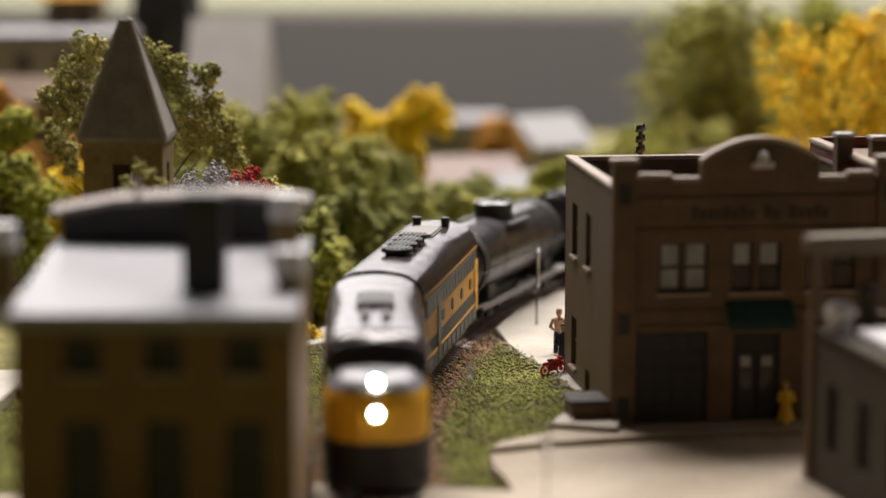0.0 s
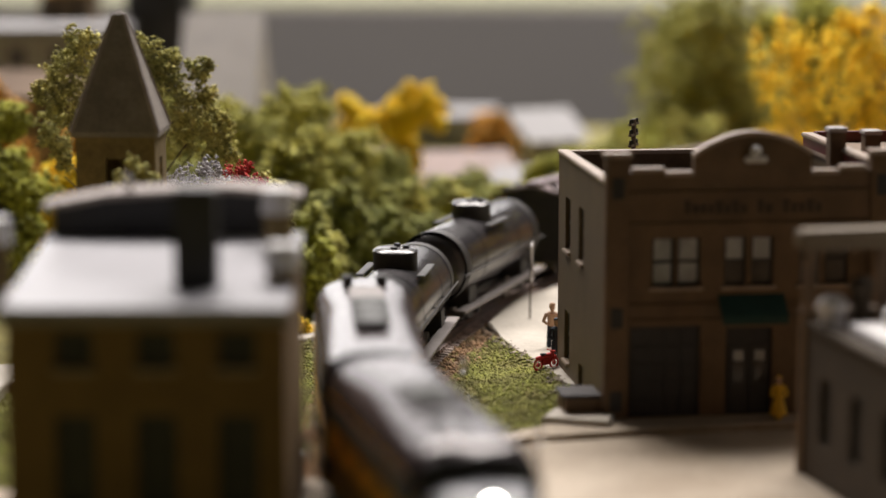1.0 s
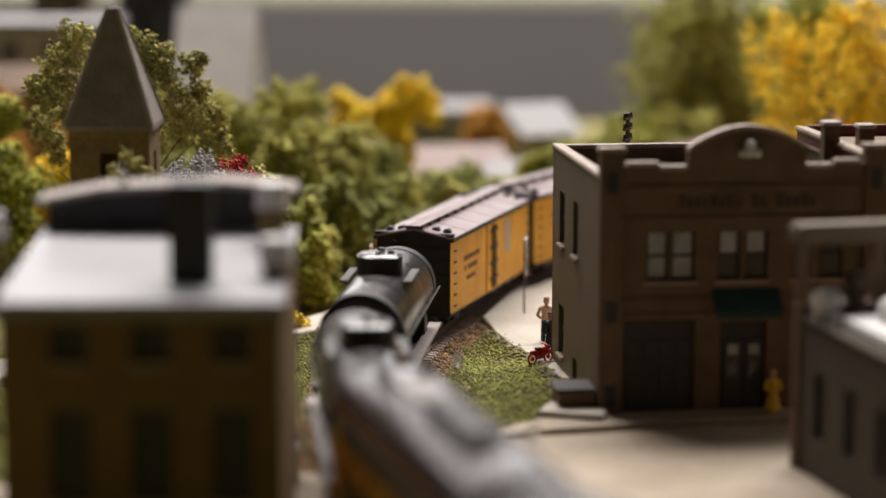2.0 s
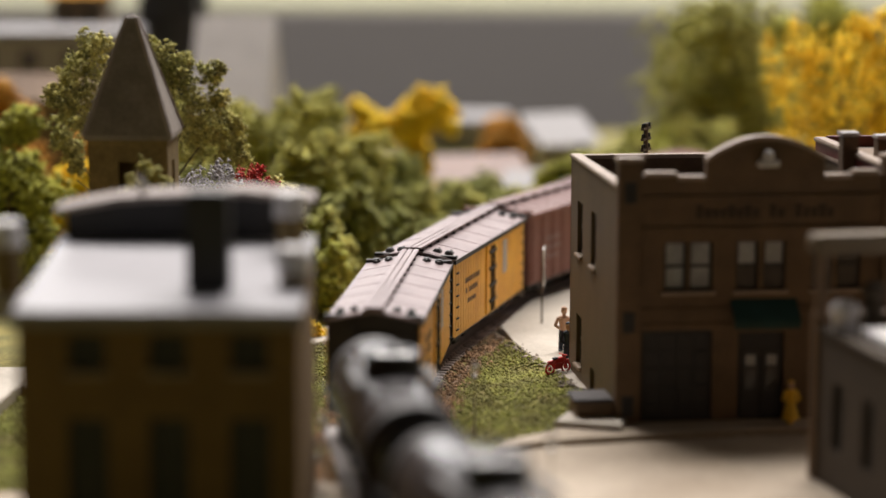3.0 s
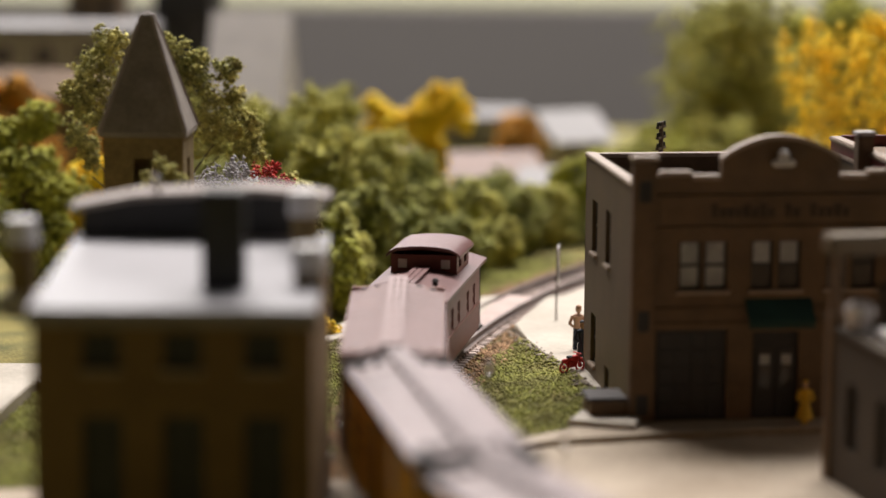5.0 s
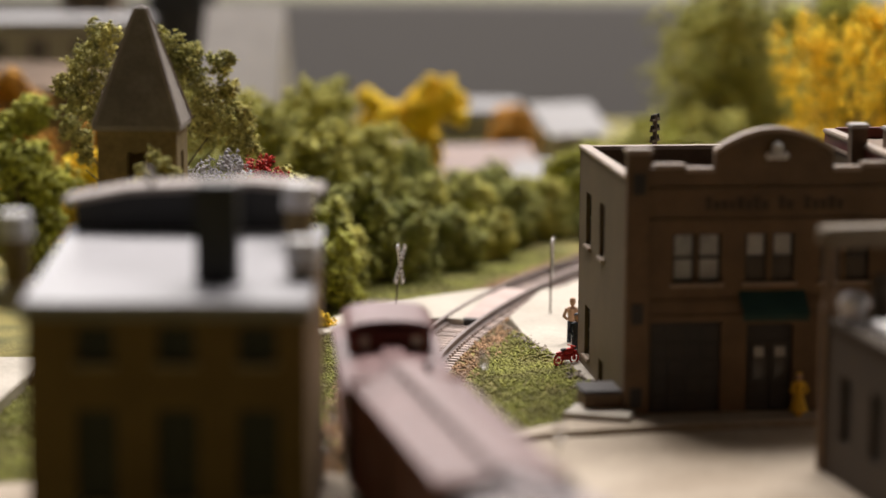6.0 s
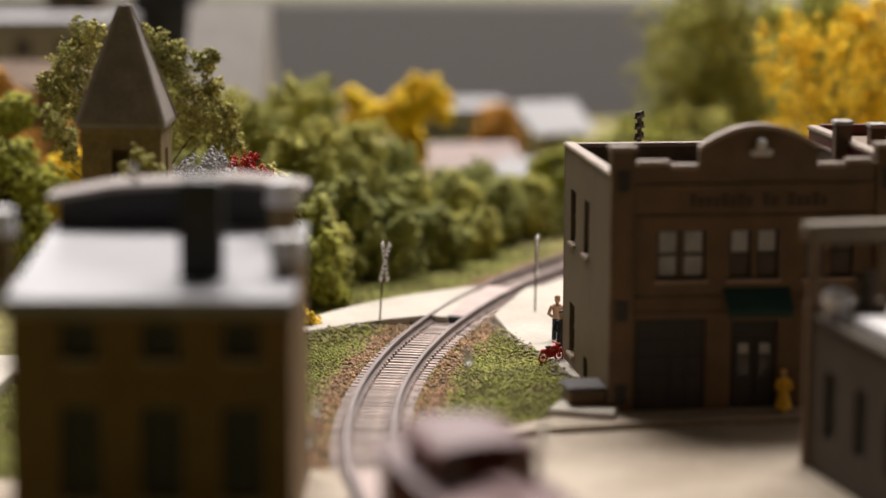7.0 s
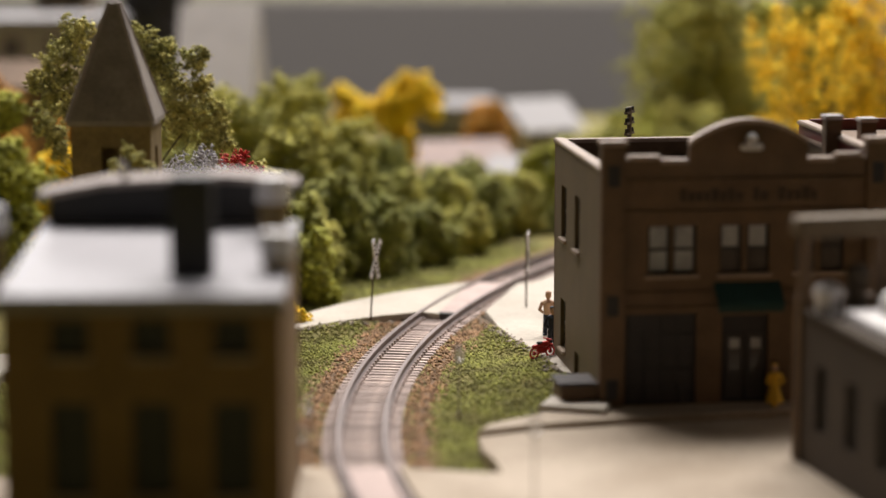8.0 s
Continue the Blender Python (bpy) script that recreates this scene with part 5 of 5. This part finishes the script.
def house_car(name, label, category, side_mat, roof_mat, end_mat, reefer, group):
    car = thing(name, label, category, group=group)
    L, Wd, z0, z1 = 34.5, 9.1, 4.4, 22.2
    for s in (-1, 1):
        bm = bmesh.new()
        box(bm, -L + 0.4, s * (Wd - 0.8), z0, L - 0.4, s * Wd, z1, 0.12)
        side = part("side", bm, M[side_mat], car)
        # boards or ribs
        for i, x in enumerate(np.arange(-L + 1.2, L - 1.0, 2.3 if reefer else 6.6)):
            if abs(x) < 6:
                continue
            bm = bmesh.new()
            if reefer:
                box(bm, x, s * (Wd - 0.02), z0 + 0.5, x + 2.12, s * (Wd + 0.09), z1 - 0.7, 0.04)
                part("board", bm, M[side_mat], side)
            else:
                box(bm, x, s * (Wd - 0.02), z0 + 0.4, x + 0.6, s * (Wd + 0.28), z1 - 0.6, 0.1)
                part("rib", bm, M[side_mat], side)
        bm = bmesh.new()
        dw = 5.2 if reefer else 7.5
        box(bm, -dw, s * (Wd - 0.1), z0 + 0.3, dw * (1 if reefer else 0.1), s * (Wd + 0.35), z1 - 0.8, 0.1)
        door = part("door", bm, M[side_mat], car)
        for x in ((-1.2, 1.2) if reefer else (-3.6,)):
            bm = bmesh.new()
            rod(bm, (x, s * (Wd + 0.5), z0 + 0.8), (x, s * (Wd + 0.5), z1 - 1.4), 0.3, 0.3, 8)
            for z in (7.2, 11, 15, 19):
                box(bm, x - (1.9 if reefer else .5), s * (Wd + 0.3), z, x + (1.9 if reefer else .5), s * (Wd + 0.72), z + 0.9, 0.1)
            part("door_bar", bm, M["black"], door, "black door hardware")
        if reefer:
            bars(car, 19 * s, 15.5, ((11, 1.35, 1.2), (8, 1.35, 1.2), (6, 1.3, 1.0)), s, 3)
            bm = bmesh.new()
            box(bm, -13.5 * s - 2, s * (Wd + 0.08), 12.0, -13.5 * s + 2, s * (Wd + 0.16), 20.2)
            part("emblem_plate", bm, M["gtrim"], car, "pale grey panel")
        else:
            bars(car, -20 * s, 16.5, ((8, 1.3, 1.1), (6, 1.3, 1.1)), s, 5, "mroof")
            bars(car, 20 * s, 14.5, ((7, 1.3, 1.0), (9, 1.2, 1.0), (6, 1.2, 1.0)), s, 6, "mroof")
        # grab irons at the ends
        for x in (-L + 1.6, L - 3.2):
            for z in np.arange(6, 20, 2.6):
                bm = bmesh.new()
                box(bm, x, s * (Wd + 0.1), z, x + 1.6, s * (Wd + 0.45), z + 0.3)
                part("grab_iron", bm, M["black"] if reefer else M[side_mat], car)
    for e in (-1, 1):
        bm = bmesh.new()
        prism(bm, [(-Wd, z0), (Wd, z0), (Wd, z1), (0, z1 + 1.9), (-Wd, z1)], 0.8, "yz", L - 0.4 if e > 0 else -L - 0.4)
        end = part("end_wall", bm, M[end_mat], car)
        for z in np.arange(6.5, 21, 3.2):
            bm = bmesh.new()
            box(bm, e * (L + 0.4), -Wd + 1, z, e * (L + 0.75), Wd - 1, z + 0.9, 0.15)
            part("end_rib", bm, M[end_mat], end)
        bm = bmesh.new()
        rod(bm, (e * (L + 1.6), -4.5, 5.2), (e * (L + 1.6), -4.5, 21.2), 0.25, 0.25, 6)
        rod(bm, (e * (L + 1.6), -4.5, 20.6), (e * (L + 2.0), -4.5, 20.6), 1.1, 1.1, 12)
        part("brake_wheel", bm, M["black"], end)
        coupler(car, e * (L + 0.6))
    # roof in panels with seams, running board, hatches
    for s in (-1, 1):
        bm = bmesh.new()
        loft(bm, [[(x, s * (Wd + 0.5), z1 - 0.1), (x, s * (Wd + 0.5), z1 + 0.35), (x, 0, z1 + 2.35), (x, 0, z1 + 1.8)] for x in (-L - 0.7, L + 0.7)], True, True)
        roof = part("roof", bm, M[roof_mat], car)
        n = 14 if not reefer else 6
        for i in range(n + 1):
            x = -L + 0.4 + i * (2 * L - 0.8) / n
            bm = bmesh.new()
            loft(bm, [[(x + d, s * (Wd + 0.45), z1 + 0.35), (x + d, s * (Wd + 0.45), z1 + (0.5 if not reefer else 0.42)), (x + d, s * 1.2, z1 + (2.28 if not reefer else 2.2)), (x + d, s * 1.2, z1 + 2.0)] for d in (-0.22, 0.22)], True, True)
            part("roof_seam", bm, M[roof_mat], roof)
        bm = bmesh.new()
        box(bm, -L - 0.8, s * (Wd + 0.25), z1 - 0.7, L + 0.8, s * (Wd + 0.65), z1 + 0.3, 0.08)
        part("eave_rail", bm, M[end_mat], roof)
    for i, y in enumerate((-1.35, 0, 1.35)):
        bm = bmesh.new()
        box(bm, -L - 2.0, y - 0.58, z1 + 2.75, L + 2.0, y + 0.58, z1 + 3.15, 0.06)
        part("running_board", bm, M[roof_mat], car)
    for x in np.arange(-L, L + 1, 6.9):
        bm = bmesh.new()
        box(bm, x - 0.4, -2.0, z1 + 2.0, x + 0.4, 2.0, z1 + 2.76)
        part("board_saddle", bm, M["black"], car)
    for e in (-1, 1):
        bm = bmesh.new()
        box(bm, e * (L - 0.8) - 0.4, -Wd - 0.5, z1 + 0.5, e * (L - 0.8) + 1.0, -2.4, z1 + 1.2)
        box(bm, e * (L - 0.8) - 0.4, 2.4, z1 + 0.5, e * (L - 0.8) + 1.0, Wd + 0.5, z1 + 1.2)
        part("roof_end_rail", bm, M[end_mat], car)
        for s in (-1, 1):
            for k, yy in enumerate((4.2, 7.0)):
                bm = bmesh.new()
                if reefer:
                    box(bm, e * (L - 3.6) - 1.0, s * yy - 0.9, z1 + 0.6, e * (L - 3.6) + 1.0, s * yy + 0.9, z1 + 2.2 - 0.35 * k, 0.3)
                    ball(bm, (e * (L - 5.2), s * yy, z1 + 1.8 - 0.4 * k), 0.5, sub=1)
                else:
                    box(bm, e * (L - 2.2) - 0.5, s * yy - 0.6, z1 + 0.4, e * (L - 2.2) + 0.5, s * yy + 0.6, z1 + 1.6 - 0.4 * k, 0.1)
                part("ice_hatch" if reefer else "corner_grab", bm, M["dark"], car, "dark roof hatch" if reefer else "")
    bm = bmesh.new()
    box(bm, -L + 1, -2.0, 3.0, L - 1, 2.0, z0, 0.2)
    box(bm, -L, -Wd + 0.3, z0 - 0.6, L, Wd - 0.3, z0 + 0.2, 0.1)
    for x in (-8, 8):
        rod(bm, (x - 4, 4.5, 3.0), (x + 3, 4.5, 3.0), 1.3, 1.3, 12)
    part("underframe", bm, M["black"], car)
    trucks(car, 23)
    return car


def caboose():
    car = thing("caboose", "dark red caboose with a windowed cupola", "caboose")
    L, Wd, z0, z1 = 23.5, 8.9, 4.4, 19.6
    wins = [(6.0, 11.0, 9.0, 16.0), (15.0, 11.0, 18.0, 16.0), (28.0, 11.0, 31.0, 16.0), (37.0, 11.0, 40.0, 16.0)]
    for s in (-1, 1):
        bm = bmesh.new()
        wall_with_holes(bm, 2 * L, z0, z1, wins, 0.9)
        m = Matrix.Translation((-L, -Wd, 0)) if s < 0 else Matrix.Translation((L, Wd, 0)) @ Matrix.Rotation(math.pi, 4, "Z")
        side = part("side", moved(bm, m), M["cab"], car)
        for w in wins:
            sash(side, *w, m, 2, "paneoff", "cab", False, 0.2)
        for x in np.arange(-L + 0.8, L - 1, 3.1):
            bm = bmesh.new()
            box(bm, x, s * (Wd - 0.02), z0 + 0.3, x + 2.9, s * (Wd + 0.1), 10.2, 0.04)
            part("board", bm, M["cab"], side)
        bm = bmesh.new()
        box(bm, -L, s * (Wd - 0.02), 10.25, L, s * (Wd + 0.3), 10.75, 0.05)
        part("belt_rail", bm, M["maroon"], side)
        bm = bmesh.new()
        loft(bm, [[(x, s * (Wd + 0.9), z1 - 0.3), (x, s * (Wd + 0.9), z1 + 0.35), (x, s * 5, z1 + 1.7), (x, 0, z1 + 2.3), (x, 0, z1 + 1.7), (x, s * 5, z1 + 1.0)] for x in (-L - 5.2, L + 5.2)], True, True)
        part("roof", bm, M["cabroof"], car, "dusty dark red roof")
    for e in (-1, 1):
        bm = bmesh.new()
        prism(bm, [(-Wd, z0), (Wd, z0), (Wd, z1), (0, z1 + 1.7), (-Wd, z1)], 0.8, "yz", L - 0.4 if e > 0 else -L - 0.4)
        end = part("end_wall", bm, M["black"], car, "black end wall")
        bm = bmesh.new()
        box(bm, e * (L + 0.35), -2.2, z0, e * (L + 0.7), 2.2, 16.4, 0.1)
        part("end_door", bm, M["dark"], end)
        bm = bmesh.new()
        box(bm, e * L, -Wd, z0 - 0.8, e * (L + 5.0), Wd, z0, 0.15)
        part("platform", bm, M["black"], car)
        bm = bmesh.new()
        for y in (-8.2, -4, 4, 8.2):
            rod(bm, (e * (L + 4.6), y, z0), (e * (L + 4.6), y, 10.5 if abs(y) < 5 else z1), 0.25, 0.25, 6)
        rod(bm, (e * (L + 4.6), -8.2, 10.5), (e * (L + 4.6), 8.2, 10.5), 0.25, 0.25, 6)
        part("railing", bm, M["black"], car)
        coupler(car, e * (L + 5))
    # cupola
    c0, c1, zt = -16.5, 0.5, 24.9
    bm = bmesh.new()
    wall_with_holes(bm, 14.8, z1 + 0.6, zt, [(1.6, 21.9, 3.6, 23.9), (11.2, 21.9, 13.2, 23.9)], 0.8)
    mf = Matrix.Translation((c1, -7.4, 0)) @ Matrix.Rotation(radians(90), 4, "Z")
    cup = part("cupola", moved(bm, mf), M["cab"], car, "dark red windowed cupola")
    bm = bmesh.new()
    box(bm, c0, -7.4, z1 + 0.6, c0 + 0.8, 7.4, zt)
    part("rear_wall", bm, M["cab"], cup)
    for w in ((1.6, 21.9, 3.6, 23.9), (11.2, 21.9, 13.2, 23.9)):
        bm = bmesh.new()
        box(bm, w[0], 0.1, w[1], w[2], 0.3, w[3])
        part("pane", moved(bm, mf), M["white"], cup, "pale window pane")
    for s in (-1, 1):
        bm = bmesh.new()
        wall_with_holes(bm, c1 - c0 - 1.8, z1 - 0.5, zt, [(2, 21.7, 5.5, 23.8), (9.4, 21.7, 13.0, 23.8)], 0.8)
        mm = Matrix.Translation((c0 + 0.85, -7.4, 0)) if s < 0 else Matrix.Translation((c1 - 0.95, 7.4, 0)) @ Matrix.Rotation(math.pi, 4, "Z")
        part("cupola_side", moved(bm, mm), M["cab"], cup)
        for w in ((2, 21.7, 5.5, 23.8), (9.4, 21.7, 13.0, 23.8)):
            bm = bmesh.new()
            box(bm, w[0], 0.3, w[1], w[2], 0.5, w[3])
            part("pane", moved(bm, mm), M["paneoff"], cup)
        bm = bmesh.new()
        loft(bm, [[(x, s * 8.3, zt - 0.6), (x, s * 8.3, zt + 0.1), (x, s * 7.6, zt + 0.8), (x, s * 6, zt + 1.6), (x, s * 3, zt + 2.0), (x, 0, zt + 2.1), (x, 0, zt + 1.5), (x, s * 6, zt + 0.9), (x, s * 7.6, zt + 0.2)] for x in (c0 - 1.2, c1 + 1.2)], True, True)
        part("cupola_roof", bm, M["cabroof"], cup, "", True)
    for i, y in enumerate((-1.3, 0, 1.3)):
        bm = bmesh.new()
        box(bm, c1 + 1.4, y - 0.58, z1 + 2.6, L + 6, y + 0.58, z1 + 3.0, 0.06)
        part("running_board", bm, M["cabroof"], car)
    bm = bmesh.new()
    rod(bm, (18, 5.5, z1 + 0.8), (18, 5.5, z1 + 2.6), 0.6, 0.6, 10)
    rod(bm, (18, 5.5, z1 + 2.6), (18, 5.5, z1 + 3.2), 0.9, 0.4, 10)
    part("stove_pipe", bm, M["dark"], car)
    bm = bmesh.new()
    box(bm, -L, -2, 3.0, L, 2, z0, 0.2)
    box(bm, -L, -Wd + 0.2, z0 - 0.5, L, Wd - 0.2, z0 + 0.2, 0.1)
    part("underframe", bm, M["black"], car)
    trucks(car, 16)
    return car


# car, lag of its centre behind the headlight's mark, half the truck spacing
TRAIN = [
    (loco("lead_locomotive", "yellow and grey streamlined diesel with lit headlights", True), 35.5, 22),
    (loco("booster_locomotive", "yellow and grey cabless diesel booster unit", False), 113.5, 22),
    (tank_car("tank_car", "charcoal tank car with a black dome"), 194.0, 22),
    (tank_car("tank_car", "charcoal tank car with a black dome"), 271.0, 22),
    (house_car("refrigerator_car", "yellow wooden refrigerator car with black ends", "reefer", "reefer", "croof", "black", True, "refrigerator cars"), 355.5, 23),
    (house_car("refrigerator_car", "yellow wooden refrigerator car with black ends", "reefer", "reefer", "croof", "black", True, "refrigerator cars"), 431.0, 23),
    (house_car("boxcar", "brown-red boxcar with a ribbed roof", "boxcar", "maroon", "mroof", "maroon", False, ""), 506.5, 23),
    (caboose(), 573.0, 16),
]
build_turf()

ADVANCE_T = [0.0, 0.5, 1.0, 2.5, 3.0, 3.5, 4.0, 4.5, 6.0, 7.0, 8.0]
ADVANCE = [0.0, 44.5, 89.5, 227.0, 275.0, 322.5, 370.0, 417.0, 558.0, 654.0, 751.0]


def car_pose(s, half):
    a, b = on_track(s + half), on_track(s - half)
    c = (a + b) / 2
    return at(c[0], c[1], 0, math.degrees(math.atan2(a[1] - b[1], a[0] - b[0])))


def motions():
    for car, lag, half in TRAIN:
        rows = []
        for i in range(33):
            t = i * 0.25
            rows.append((t, car_pose(S0 + float(np.interp(t, ADVANCE_T, ADVANCE)) - lag, half)))
        walk(car, rows)


motions()
